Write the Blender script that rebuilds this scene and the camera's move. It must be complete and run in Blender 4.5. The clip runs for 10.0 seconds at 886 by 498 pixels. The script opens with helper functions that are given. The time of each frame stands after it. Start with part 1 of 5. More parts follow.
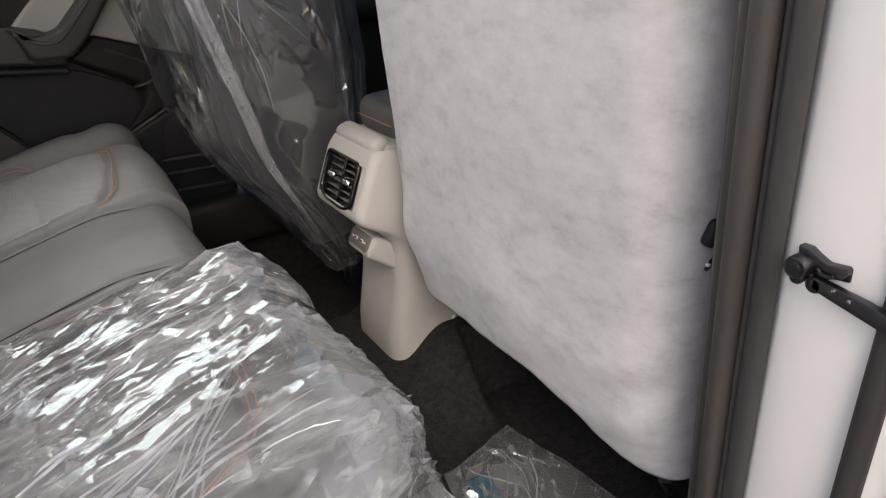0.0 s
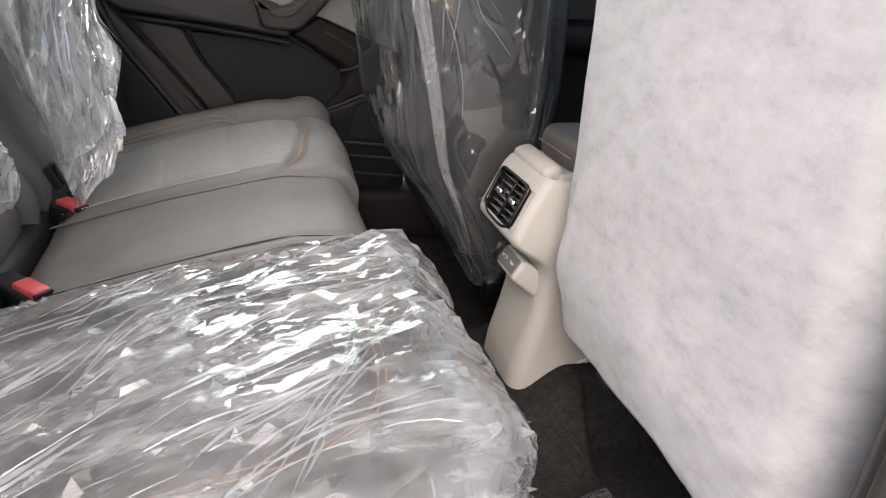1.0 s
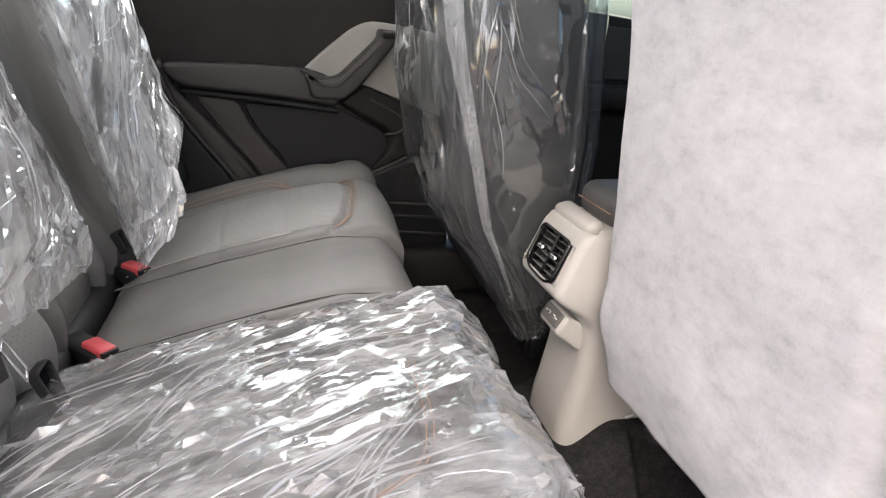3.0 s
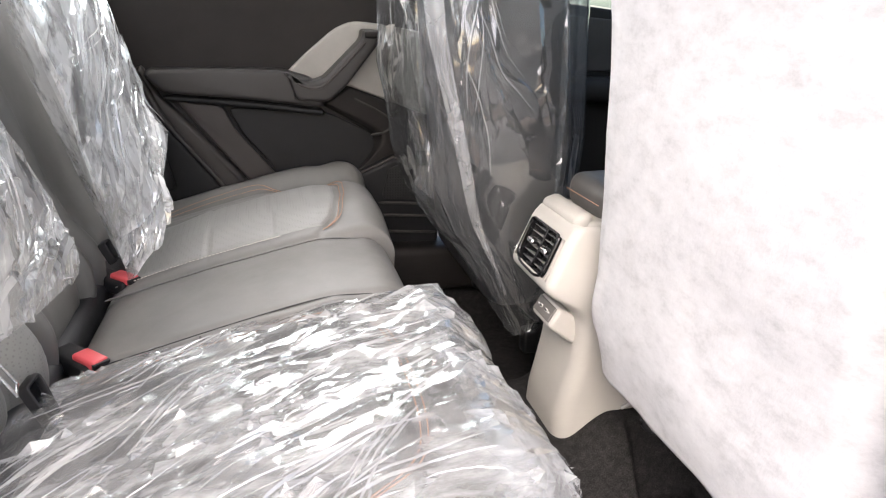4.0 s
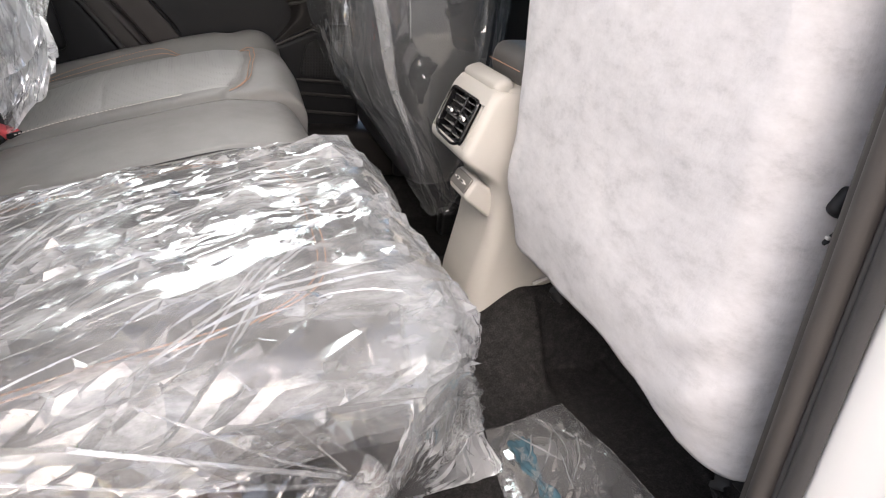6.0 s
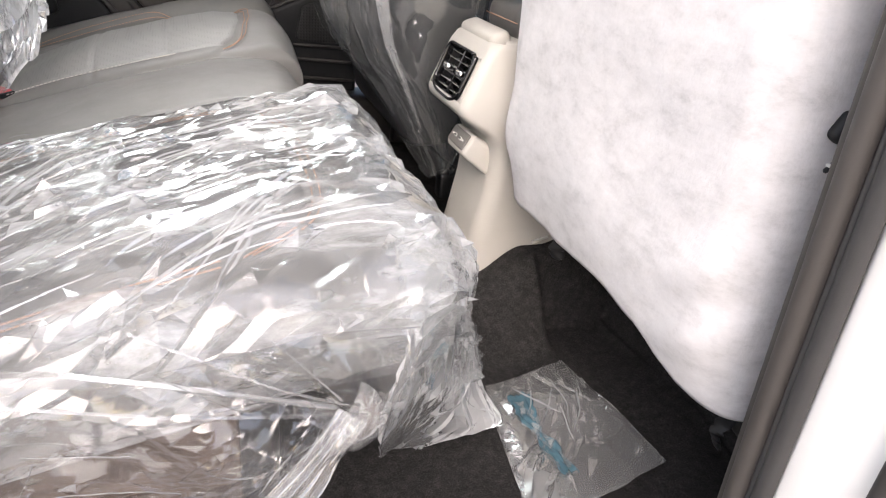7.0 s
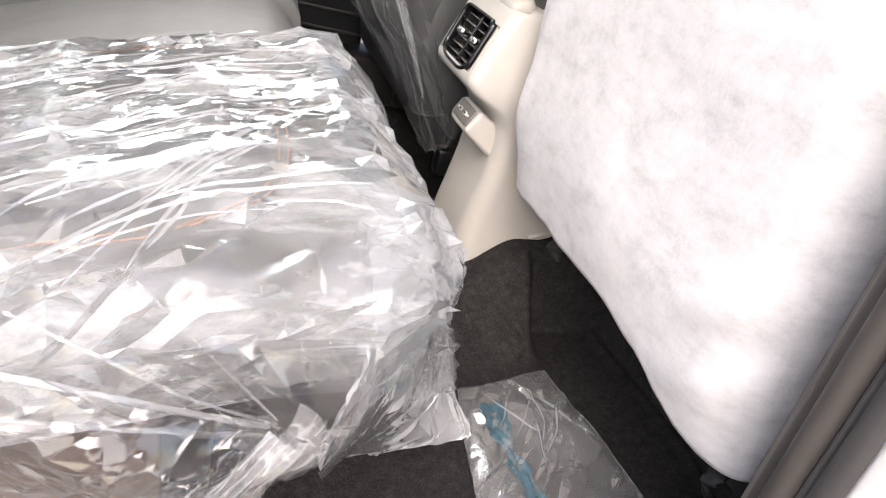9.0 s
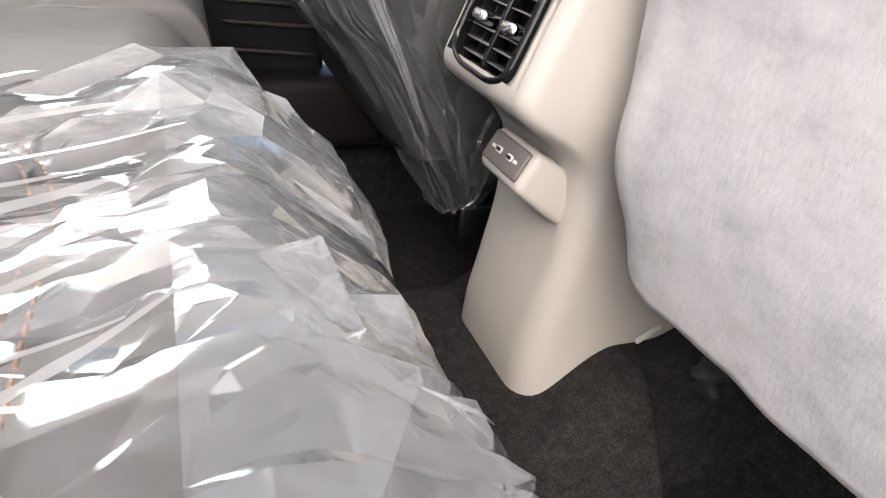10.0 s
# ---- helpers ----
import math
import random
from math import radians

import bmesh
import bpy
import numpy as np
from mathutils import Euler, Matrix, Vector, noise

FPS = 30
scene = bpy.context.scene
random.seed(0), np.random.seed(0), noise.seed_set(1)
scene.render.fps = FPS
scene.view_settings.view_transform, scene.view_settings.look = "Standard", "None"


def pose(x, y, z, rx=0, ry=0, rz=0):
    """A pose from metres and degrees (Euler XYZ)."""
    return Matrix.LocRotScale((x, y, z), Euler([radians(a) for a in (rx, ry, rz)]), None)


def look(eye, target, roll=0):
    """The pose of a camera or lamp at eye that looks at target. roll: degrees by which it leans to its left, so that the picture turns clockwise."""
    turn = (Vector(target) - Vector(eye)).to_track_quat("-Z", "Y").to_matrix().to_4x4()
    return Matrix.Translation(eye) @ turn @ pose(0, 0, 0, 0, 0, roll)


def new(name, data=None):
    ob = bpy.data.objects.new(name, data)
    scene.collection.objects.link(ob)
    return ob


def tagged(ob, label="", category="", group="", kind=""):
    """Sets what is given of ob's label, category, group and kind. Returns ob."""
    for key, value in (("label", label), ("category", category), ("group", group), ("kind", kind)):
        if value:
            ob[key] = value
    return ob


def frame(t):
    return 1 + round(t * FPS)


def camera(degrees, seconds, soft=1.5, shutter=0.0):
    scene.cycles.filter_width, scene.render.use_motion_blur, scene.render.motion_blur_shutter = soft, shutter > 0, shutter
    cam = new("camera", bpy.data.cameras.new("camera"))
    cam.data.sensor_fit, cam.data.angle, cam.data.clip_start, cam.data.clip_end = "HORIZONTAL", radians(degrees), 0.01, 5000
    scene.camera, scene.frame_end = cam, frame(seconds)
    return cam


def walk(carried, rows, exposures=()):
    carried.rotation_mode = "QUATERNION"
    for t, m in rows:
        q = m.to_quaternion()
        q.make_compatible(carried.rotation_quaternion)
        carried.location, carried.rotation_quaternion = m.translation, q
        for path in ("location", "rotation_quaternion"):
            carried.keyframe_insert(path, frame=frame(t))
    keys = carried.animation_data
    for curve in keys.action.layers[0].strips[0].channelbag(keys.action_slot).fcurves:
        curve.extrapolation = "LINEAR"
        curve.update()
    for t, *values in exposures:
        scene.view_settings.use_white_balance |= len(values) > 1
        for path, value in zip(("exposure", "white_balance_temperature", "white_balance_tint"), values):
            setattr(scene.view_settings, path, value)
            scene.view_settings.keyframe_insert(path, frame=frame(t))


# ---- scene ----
from mathutils.geometry import delaunay_2d_cdt

cam = camera(67.2, 10.0, 1.15)
PATH = [
    (0, (-0.309, -0.871, 0.747), (0.624, 0.661, -0.138), -3.4),
    (0.5, (-0.333, -0.866, 0.735), (0.348, 0.791, -0.154), 3.2),
    (1, (-0.34, -0.866, 0.734), (0.259, 0.862, -0.075), 6.8),
    (1.5, (-0.339, -0.869, 0.734), (0.175, 0.929, 0.024), 7.5),
    (2, (-0.348, -0.871, 0.744), (0.1, 0.956, 0.064), 7.3),
    (2.5, (-0.351, -0.889, 0.743), (0.106, 0.943, 0.082), 5.9),
    (4, (-0.342, -0.89, 0.743), (0.153, 0.929, 0.075), 2.2),
    (4.5, (-0.347, -0.89, 0.737), (0.159, 0.911, 0.029), 3.5),
    (5, (-0.335, -0.893, 0.722), (0.203, 0.884, -0.022), 3.8),
    (5.5, (-0.321, -0.898, 0.683), (0.276, 0.831, -0.128), 5.4),
    (6, (-0.314, -0.899, 0.654), (0.37, 0.77, -0.211), 6.8),
    (6.2, (-0.307, -0.901, 0.64), (0.399, 0.755, -0.232), 6.9),
    (7.5, (-0.312, -0.927, 0.609), (0.351, 0.719, -0.314), 5.9),
    (8, (-0.308, -0.941, 0.599), (0.298, 0.738, -0.303), 8.2),
    (8.5, (-0.295, -0.927, 0.599), (0.304, 0.75, -0.311), 7.7),
    (9, (-0.272, -0.827, 0.588), (0.43, 0.771, -0.389), 14.2),
    (9.2, (-0.252, -0.751, 0.581), (0.395, 0.843, -0.44), 11.8),
    (9.4, (-0.224, -0.665, 0.546), (0.421, 0.938, -0.462), 10.4),
    (9.6, (-0.208, -0.573, 0.512), (0.409, 1.041, -0.495), 7.7),
    (9.8, (-0.189, -0.502, 0.492), (0.47, 1.124, -0.468), 6.3),
    (10, (-0.164, -0.438, 0.487), (0.53, 1.175, -0.469), 5.6),
]
EXPOSURES = [(0.0, 0.62, 6750, 15), (0.5, 1.20, 6750, 15), (1.0, 1.16, 6750, 15), (2.0, 1.25, 6750, 15), (2.5, 1.21, 6750, 15), (2.9, 1.26, 6750, 15), (3.7, 1.56, 6750, 15), (4.0, 1.78, 6750, 15), (4.5, 1.88, 6750, 15), (5.0, 1.88, 6750, 15), (5.5, 1.58, 6750, 15), (6.0, 1.43, 6750, 15), (7.5, 1.81, 6750, 15), (9.0, 1.81, 6750, 15), (9.5, 1.47, 6750, 15), (10.0, 1.58, 6750, 15)]
walk(cam, [(t, look(eye, target, roll)) for t, eye, target, roll in PATH], EXPOSURES)

# ---- light ----
world = bpy.data.worlds.new("overcast_sky")
scene.world = world
world.use_nodes = True
wn = world.node_tree.nodes
sky = wn.new("ShaderNodeTexSky")
sky.sky_type, sky.sun_disc = "NISHITA", False
sky.sun_elevation, sky.sun_rotation = radians(42), radians(204)
sky.air_density, sky.dust_density, sky.ozone_density = 1.0, 2.5, 1.0
wn["Background"].inputs["Strength"].default_value = 0.15
world.node_tree.links.new(sky.outputs["Color"], wn["Background"].inputs["Color"])

sun_data = bpy.data.lights.new("sun", "SUN")
sun_data.energy, sun_data.angle, sun_data.color = 0.60, radians(40), (0.985, 0.99, 1.0)
sun = new("sun", sun_data)
sun.matrix_world = look((-1.25, -2.85, 2.8), (0, 0, 0))

# skylight that enters by the far and the rear windows
for nm, m, sx, sy, watts in (("skylight_far_window", look((-0.33, 0.70, 1.07), (-0.33, -0.2, 0.75)), 0.72, 0.34, 4.4), ("skylight_rear_window", look((-1.16, 0.04, 1.08), (0.3, 0.04, 0.75)), 1.0, 0.38, 4.8)):
    ld = bpy.data.lights.new(nm, "AREA")
    ld.shape, ld.size, ld.size_y, ld.energy, ld.color = "RECTANGLE", sx, sy, watts, (0.97, 0.98, 1.0)
    new(nm, ld).matrix_world = m

# ---- materials ----
def material(name):
    m = bpy.data.materials.new(name)
    m.use_nodes = True
    return m, m.node_tree.nodes, m.node_tree.links, m.node_tree.nodes["Principled BSDF"]


def noise_tex(nodes, links, scale, detail=4.0, rough=0.55, stretch=None):
    tc = nodes.new("ShaderNodeTexCoord")
    n = nodes.new("ShaderNodeTexNoise")
    n.inputs["Scale"].default_value, n.inputs["Detail"].default_value, n.inputs["Roughness"].default_value = scale, detail, rough
    if stretch:
        mp = nodes.new("ShaderNodeMapping")
        mp.inputs["Scale"].default_value = stretch
        links.new(tc.outputs["Object"], mp.inputs["Vector"])
        links.new(mp.outputs["Vector"], n.inputs["Vector"])
    else:
        links.new(tc.outputs["Object"], n.inputs["Vector"])
    return n.outputs["Fac"]


def ramp(nodes, links, fac, stops):
    r = nodes.new("ShaderNodeValToRGB")
    while len(r.color_ramp.elements) < len(stops):
        r.color_ramp.elements.new(0.5)
    for e, (p, c) in zip(r.color_ramp.elements, stops):
        e.position, e.color = p, (*c, 1)
    links.new(fac, r.inputs["Fac"])
    return r.outputs["Color"]


def bump(nodes, links, height, strength, distance, normal=None):
    b = nodes.new("ShaderNodeBump")
    b.inputs["Strength"].default_value, b.inputs["Distance"].default_value = strength, distance
    links.new(height, b.inputs["Height"])
    if normal:
        links.new(normal, b.inputs["Normal"])
    return b.outputs["Normal"]


def shade(c, k):
    return tuple(min(1.0, v * k) for v in c)


def surface(name, colour, rough=0.5, metal=0.0, grain=900.0, relief=0.15, depth=0.0004, mottle=0.12, mottle_scale=14.0, coat=0.0, spec=0.5):
    """A grained plastic, leatherette, rubber or painted surface with faint mottling and uneven gloss."""
    m, n, l, p = material(name)
    big = noise_tex(n, l, mottle_scale, 5)
    l.new(ramp(n, l, big, [(0.25, shade(colour, 1 - mottle)), (0.75, shade(colour, 1 + mottle))]), p.inputs["Base Color"])
    fine = noise_tex(n, l, grain, 3)
    l.new(bump(n, l, fine, relief, depth), p.inputs["Normal"])
    mr = n.new("ShaderNodeMapRange")
    mr.inputs["To Min"].default_value, mr.inputs["To Max"].default_value = max(0.02, rough - 0.08), min(1, rough + 0.08)
    l.new(noise_tex(n, l, mottle_scale * 3, 4), mr.inputs["Value"])
    l.new(mr.outputs["Result"], p.inputs["Roughness"])
    p.inputs["Metallic"].default_value = metal
    p.inputs["Coat Weight"].default_value = coat
    p.inputs["Specular IOR Level"].default_value = spec
    return m


def perforated(name, colour):
    """Leatherette with rows of small punched holes."""
    m, n, l, p = material(name)
    tc = n.new("ShaderNodeTexCoord")
    v = n.new("ShaderNodeTexVoronoi")
    v.inputs["Scale"].default_value, v.inputs["Randomness"].default_value = 210, 0.0
    l.new(tc.outputs["Object"], v.inputs["Vector"])
    hole = ramp(n, l, v.outputs["Distance"], [(0.24, (0, 0, 0)), (0.34, (1, 1, 1))])
    big = noise_tex(n, l, 12, 5)
    base = ramp(n, l, big, [(0.25, shade(colour, 0.92)), (0.75, shade(colour, 1.08))])
    mix = n.new("ShaderNodeMix")
    mix.data_type = "RGBA"
    l.new(hole, mix.inputs["Factor"])
    mix.inputs["A"].default_value = (*shade(colour, 0.82), 1)
    l.new(base, mix.inputs["B"])
    l.new(mix.outputs["Result"], p.inputs["Base Color"])
    l.new(bump(n, l, hole, 0.35, 0.0008, bump(n, l, noise_tex(n, l, 900, 3), 0.15, 0.0004)), p.inputs["Normal"])
    p.inputs["Roughness"].default_value = 0.5
    return m


def film(name, haze=0.07, gloss=0.05, tint=(1.0, 1.0, 1.0), base=0.12, crinkle=0.5, crinkle_scale=55.0, even=False, streak=None):
    """Thin clear polythene: mostly see-through, glossy at glancing angles, slightly milky where crumpled."""
    m, n, l, p = material(name)
    n.remove(p)
    out = n["Material Output"]
    clear = n.new("ShaderNodeBsdfTransparent")
    clear.inputs["Color"].default_value = (*shade(tint, 0.97), 1)
    shine = n.new("ShaderNodeBsdfGlossy")
    shine.inputs["Roughness"].default_value = gloss
    shine.inputs["Color"].default_value = (1, 1, 1, 1)
    milk = n.new("ShaderNodeBsdfDiffuse")
    milk.inputs["Color"].default_value = (0.85, 0.87, 0.88, 1)
    glow_through = n.new("ShaderNodeBsdfTranslucent")
    glow_through.inputs["Color"].default_value = (0.85, 0.87, 0.88, 1)
    # fine creases: long sharp folds in two directions
    ridges = []
    tc = n.new("ShaderNodeTexCoord")
    for sc, st, turn in ((crinkle_scale, (0.40, 1.6, 1.1), 0.3), (crinkle_scale * 1.8, (0.5, 1.4, 0.9), -0.5)):
        mp = n.new("ShaderNodeMapping")
        mp.inputs["Scale"].default_value = st
        mp.inputs["Rotation"].default_value = (turn, turn * 0.7, turn)
        l.new(tc.outputs["Object"], mp.inputs["Vector"])
        v = n.new("ShaderNodeTexVoronoi")
        v.distance = "MANHATTAN"
        v.inputs["Scale"].default_value = sc
        l.new(mp.outputs["Vector"], v.inputs["Vector"])
        ridges.append(v.outputs["Distance"])
    patch = n.new("ShaderNodeMapRange")
    patch.inputs["From Min"].default_value, patch.inputs["From Max"].default_value = 0.47, 0.62
    l.new(noise_tex(n, l, 13, 3), patch.inputs["Value"])
    heights = []
    for q in ridges:
        mu = n.new("ShaderNodeMath")
        mu.operation = "MULTIPLY"
        l.new(q, mu.inputs[0])
        l.new(patch.outputs["Result"], mu.inputs[1])
        heights.append(mu.outputs[0])
    nrm = bump(n, l, heights[0], crinkle, 0.005, bump(n, l, heights[1], crinkle * 0.8, 0.0028))
    for s in (shine, milk, glow_through):
        l.new(nrm, s.inputs["Normal"])
    lw = n.new("ShaderNodeLayerWeight")
    lw.inputs["Blend"].default_value = 0.5
    l.new(nrm, lw.inputs["Normal"])
    pw = n.new("ShaderNodeMath")
    pw.operation = "POWER"
    pw.inputs[1].default_value = 2.6
    l.new(lw.outputs["Facing"], pw.inputs[0])
    ma = n.new("ShaderNodeMath")
    ma.operation, ma.use_clamp = "MULTIPLY_ADD", True
    ma.inputs[1].default_value, ma.inputs[2].default_value = 0.85, base
    l.new(pw.outputs[0], ma.inputs[0])
    milky = n.new("ShaderNodeMixShader")
    milky.inputs["Fac"].default_value = 0.5
    l.new(milk.outputs[0], milky.inputs[1])
    l.new(glow_through.outputs[0], milky.inputs[2])
    body = n.new("ShaderNodeMixShader")
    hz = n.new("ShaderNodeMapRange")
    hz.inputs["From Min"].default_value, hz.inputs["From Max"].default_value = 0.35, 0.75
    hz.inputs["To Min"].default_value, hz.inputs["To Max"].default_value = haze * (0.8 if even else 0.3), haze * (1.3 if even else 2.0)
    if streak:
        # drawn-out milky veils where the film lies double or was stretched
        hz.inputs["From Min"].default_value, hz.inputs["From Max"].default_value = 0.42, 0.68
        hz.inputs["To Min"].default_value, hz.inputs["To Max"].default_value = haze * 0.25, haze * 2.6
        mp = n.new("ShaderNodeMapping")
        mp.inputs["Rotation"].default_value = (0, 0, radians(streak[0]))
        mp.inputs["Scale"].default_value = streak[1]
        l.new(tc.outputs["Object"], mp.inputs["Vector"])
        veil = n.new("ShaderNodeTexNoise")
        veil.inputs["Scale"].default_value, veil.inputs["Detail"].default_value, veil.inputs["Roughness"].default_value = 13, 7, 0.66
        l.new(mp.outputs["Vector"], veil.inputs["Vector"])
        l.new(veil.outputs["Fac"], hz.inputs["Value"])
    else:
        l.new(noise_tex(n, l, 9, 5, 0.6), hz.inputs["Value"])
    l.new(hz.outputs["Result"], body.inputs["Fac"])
    l.new(clear.outputs[0], body.inputs[1])
    l.new(milky.outputs[0], body.inputs[2])
    both = n.new("ShaderNodeMixShader")
    l.new(ma.outputs[0], both.inputs["Fac"])
    l.new(body.outputs[0], both.inputs[1])
    l.new(shine.outputs[0], both.inputs[2])
    l.new(both.outputs[0], out.inputs["Surface"])
    return m


def fleece(name):
    """White non-woven fabric: thin and thick patches, tiny fibres."""
    m, n, l, p = material(name)
    cloud = noise_tex(n, l, 26, 9, 0.74, (1.0, 0.8, 1.5))
    l.new(ramp(n, l, cloud, [(0.28, (0.40, 0.397, 0.403)), (0.47, (0.535, 0.530, 0.537)), (0.66, (0.61, 0.604, 0.611))]), p.inputs["Base Color"])
    fib = noise_tex(n, l, 240, 4, 0.7, (1.0, 1.4, 0.5))
    dimple = noise_tex(n, l, 55, 6, 0.65, (1.0, 1.0, 0.6))
    l.new(bump(n, l, fib, 0.25, 0.0012, bump(n, l, dimple, 0.22, 0.005)), p.inputs["Normal"])
    p.inputs["Roughness"].default_value = 0.95
    p.inputs["Specular IOR Level"].default_value = 0.15
    p.inputs["Sheen Weight"].default_value = 0.15
    return m


def carpet_material(name):
    m, n, l, p = material(name)
    fleck = noise_tex(n, l, 520, 3, 0.8)
    pile = ramp(n, l, fleck, [(0.34, (0.017, 0.0163, 0.0160)), (0.54, (0.038, 0.0362, 0.0357)), (0.72, (0.068, 0.0652, 0.064))])
    # tufts brushed to and fro, and dust trodden in
    tuft = ramp(n, l, noise_tex(n, l, 85, 5, 0.75), [(0.34, (0.50, 0.50, 0.50)), (0.52, (0.75, 0.75, 0.75)), (0.68, (1.08, 1.07, 1.06))])
    mix = n.new("ShaderNodeMixRGB")
    mix.blend_type = "MULTIPLY"
    mix.inputs[0].default_value = 1.0
    l.new(pile, mix.inputs[1])
    l.new(tuft, mix.inputs[2])
    l.new(mix.outputs[0], p.inputs["Base Color"])
    wave = noise_tex(n, l, 24, 4)
    l.new(bump(n, l, fleck, 0.45, 0.002, bump(n, l, wave, 0.25, 0.006)), p.inputs["Normal"])
    p.inputs["Roughness"].default_value = 0.97
    p.inputs["Specular IOR Level"].default_value = 0.15
    return m


def mesh_grille(name):
    m, n, l, p = material(name)
    tc = n.new("ShaderNodeTexCoord")
    v = n.new("ShaderNodeTexVoronoi")
    v.inputs["Scale"].default_value, v.inputs["Randomness"].default_value = 160, 0
    l.new(tc.outputs["Object"], v.inputs["Vector"])
    h = ramp(n, l, v.outputs["Distance"], [(0.3, (0, 0, 0)), (0.45, (1, 1, 1))])
    l.new(ramp(n, l, v.outputs["Distance"], [(0.3, (0.003, 0.003, 0.003)), (0.45, (0.014, 0.014, 0.014))]), p.inputs["Base Color"])
    l.new(bump(n, l, h, 0.6, 0.001), p.inputs["Normal"])
    p.inputs["Roughness"].default_value = 0.5
    return m


def glass_material(name):
    m, n, l, p = material(name)
    n.remove(p)
    c, g, mx = n.new("ShaderNodeBsdfTransparent"), n.new("ShaderNodeBsdfGlossy"), n.new("ShaderNodeMixShader")
    c.inputs["Color"].default_value = (0.8, 0.86, 0.84, 1)
    g.inputs["Roughness"].default_value = 0.01
    mx.inputs["Fac"].default_value = 0.08
    l.new(c.outputs[0], mx.inputs[1])
    l.new(g.outputs[0], mx.inputs[2])
    l.new(mx.outputs[0], n["Material Output"].inputs["Surface"])
    return m


GREY = surface("grey_leatherette", (0.155, 0.152, 0.144), 0.5, grain=1100, relief=0.3)
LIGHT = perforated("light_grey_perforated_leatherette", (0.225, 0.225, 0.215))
# shaded copy of the leatherette above: the near seat's shade is in its colour
LIGHT_SHADED = perforated("shaded_grey_perforated_leatherette", (0.125, 0.124, 0.120))
DARK_SEAT = surface("charcoal_leatherette", (0.026, 0.026, 0.028), 0.45, grain=1000, relief=0.3)
BEIGE = surface("warm_grey_hard_plastic", (0.475, 0.457, 0.42), 0.48, grain=1300, relief=0.25, mottle=0.04)
BLACK = surface("black_grained_plastic", (0.016, 0.016, 0.017), 0.5, grain=1200, relief=0.35, spec=0.28)
GLOSSBLACK = surface("gloss_black_plastic", (0.008, 0.008, 0.009), 0.12, grain=500, relief=0.03)
DOORDARK = surface("dark_brown_grey_door_plastic", (0.019, 0.0163, 0.0154), 0.55, grain=1200, relief=0.35, spec=0.28)
DOORMID = surface("mid_grey_door_plastic", (0.062, 0.055, 0.052), 0.5, grain=1200, relief=0.3, spec=0.28)
DOORLIGHT = surface("light_grey_door_insert", (0.40, 0.385, 0.355), 0.55, grain=1000, relief=0.25)
DOORBROWN = surface("brown_door_edge_plastic", (0.040, 0.035, 0.032), 0.5, grain=1200, relief=0.3)
ARMREST = surface("charcoal_armrest_leatherette", (0.032, 0.030, 0.029), 0.42, grain=1000, relief=0.3)
ARMPAD = surface("dark_armrest_leatherette", (0.085, 0.082, 0.078), 0.42, grain=900, relief=0.3)
CHROME = surface("chrome", (0.85, 0.85, 0.86), 0.12, 1.0, relief=0.02)
STEEL = surface("dark_steel", (0.12, 0.12, 0.125), 0.35, 1.0)
SLAT = surface("satin_grey_vent_slat", (0.16, 0.16, 0.16), 0.16, relief=0.05)
RUBBER = surface("black_rubber", (0.036, 0.033, 0.031), 0.6, grain=600, relief=0.3)
SEALGREY = surface("dark_grey_rubber", (0.058, 0.055, 0.053), 0.6, grain=600, relief=0.3)
SEALBROWN = surface("brown_grey_seal_rubber", (0.055, 0.049, 0.045), 0.55, grain=600, relief=0.3)
TRIM = surface("brown_grey_pillar_trim", (0.175, 0.156, 0.141), 0.55, grain=1300, relief=0.4)
PAINT = surface("white_car_paint", (0.86, 0.845, 0.81), 0.22, grain=300, relief=0.03, mottle=0.02, coat=0.6)
RED = surface("red_button_plastic", (0.62, 0.085, 0.095), 0.35, relief=0.1)
ORANGE = surface("orange_thread", (0.40, 0.235, 0.155), 0.7)
PALE = surface("pale_thread", (0.5, 0.47, 0.42), 0.7)
PIPING = surface("grey_piping", (0.30, 0.29, 0.27), 0.5)
HEADLINER = surface("grey_headliner", (0.62, 0.60, 0.56), 0.95, grain=700, relief=0.4)
# brown of the ground's reflections in the hanging film, painted as a colour
TAN = surface("brown_ground_reflection", (0.085, 0.054, 0.039), 0.7, mottle=0.35, mottle_scale=9)
USBGREY = surface("grey_socket_plate", (0.14, 0.132, 0.122), 0.45)
MARK = surface("white_print", (0.75, 0.74, 0.7), 0.6)
BLUE = surface("blue_green_paper", (0.045, 0.105, 0.135), 0.7, mottle=0.35, mottle_scale=40)
GREEN = surface("bright_green_sticker", (0.03, 0.62, 0.06), 0.5)
CARPET = carpet_material("black_carpet")
GRILLE = mesh_grille("speaker_mesh")
FLEECE = fleece("white_nonwoven_fabric")
GLASS = glass_material("window_glass")
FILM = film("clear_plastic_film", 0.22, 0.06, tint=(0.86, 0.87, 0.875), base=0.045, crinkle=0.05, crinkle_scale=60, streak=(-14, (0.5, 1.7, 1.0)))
FILM_BAG = film("clear_plastic_bag_film", 0.085, 0.05, tint=(0.90, 0.93, 0.935), base=0.13, crinkle=0.04, crinkle_scale=30, even=True)
FILM_FLAT = film("flat_plastic_bag_film", 0.30, 0.06, base=0.17, crinkle=0.12, crinkle_scale=34, even=True)
FILM_SIDE = film("clear_hanging_film", 0.06, 0.06, tint=(0.86, 0.86, 0.86), base=0.06, crinkle=0.05, crinkle_scale=26)
FILM_MILKY = film("milky_plastic_film", 0.45, 0.10, base=0.12, crinkle=0.12, even=True)
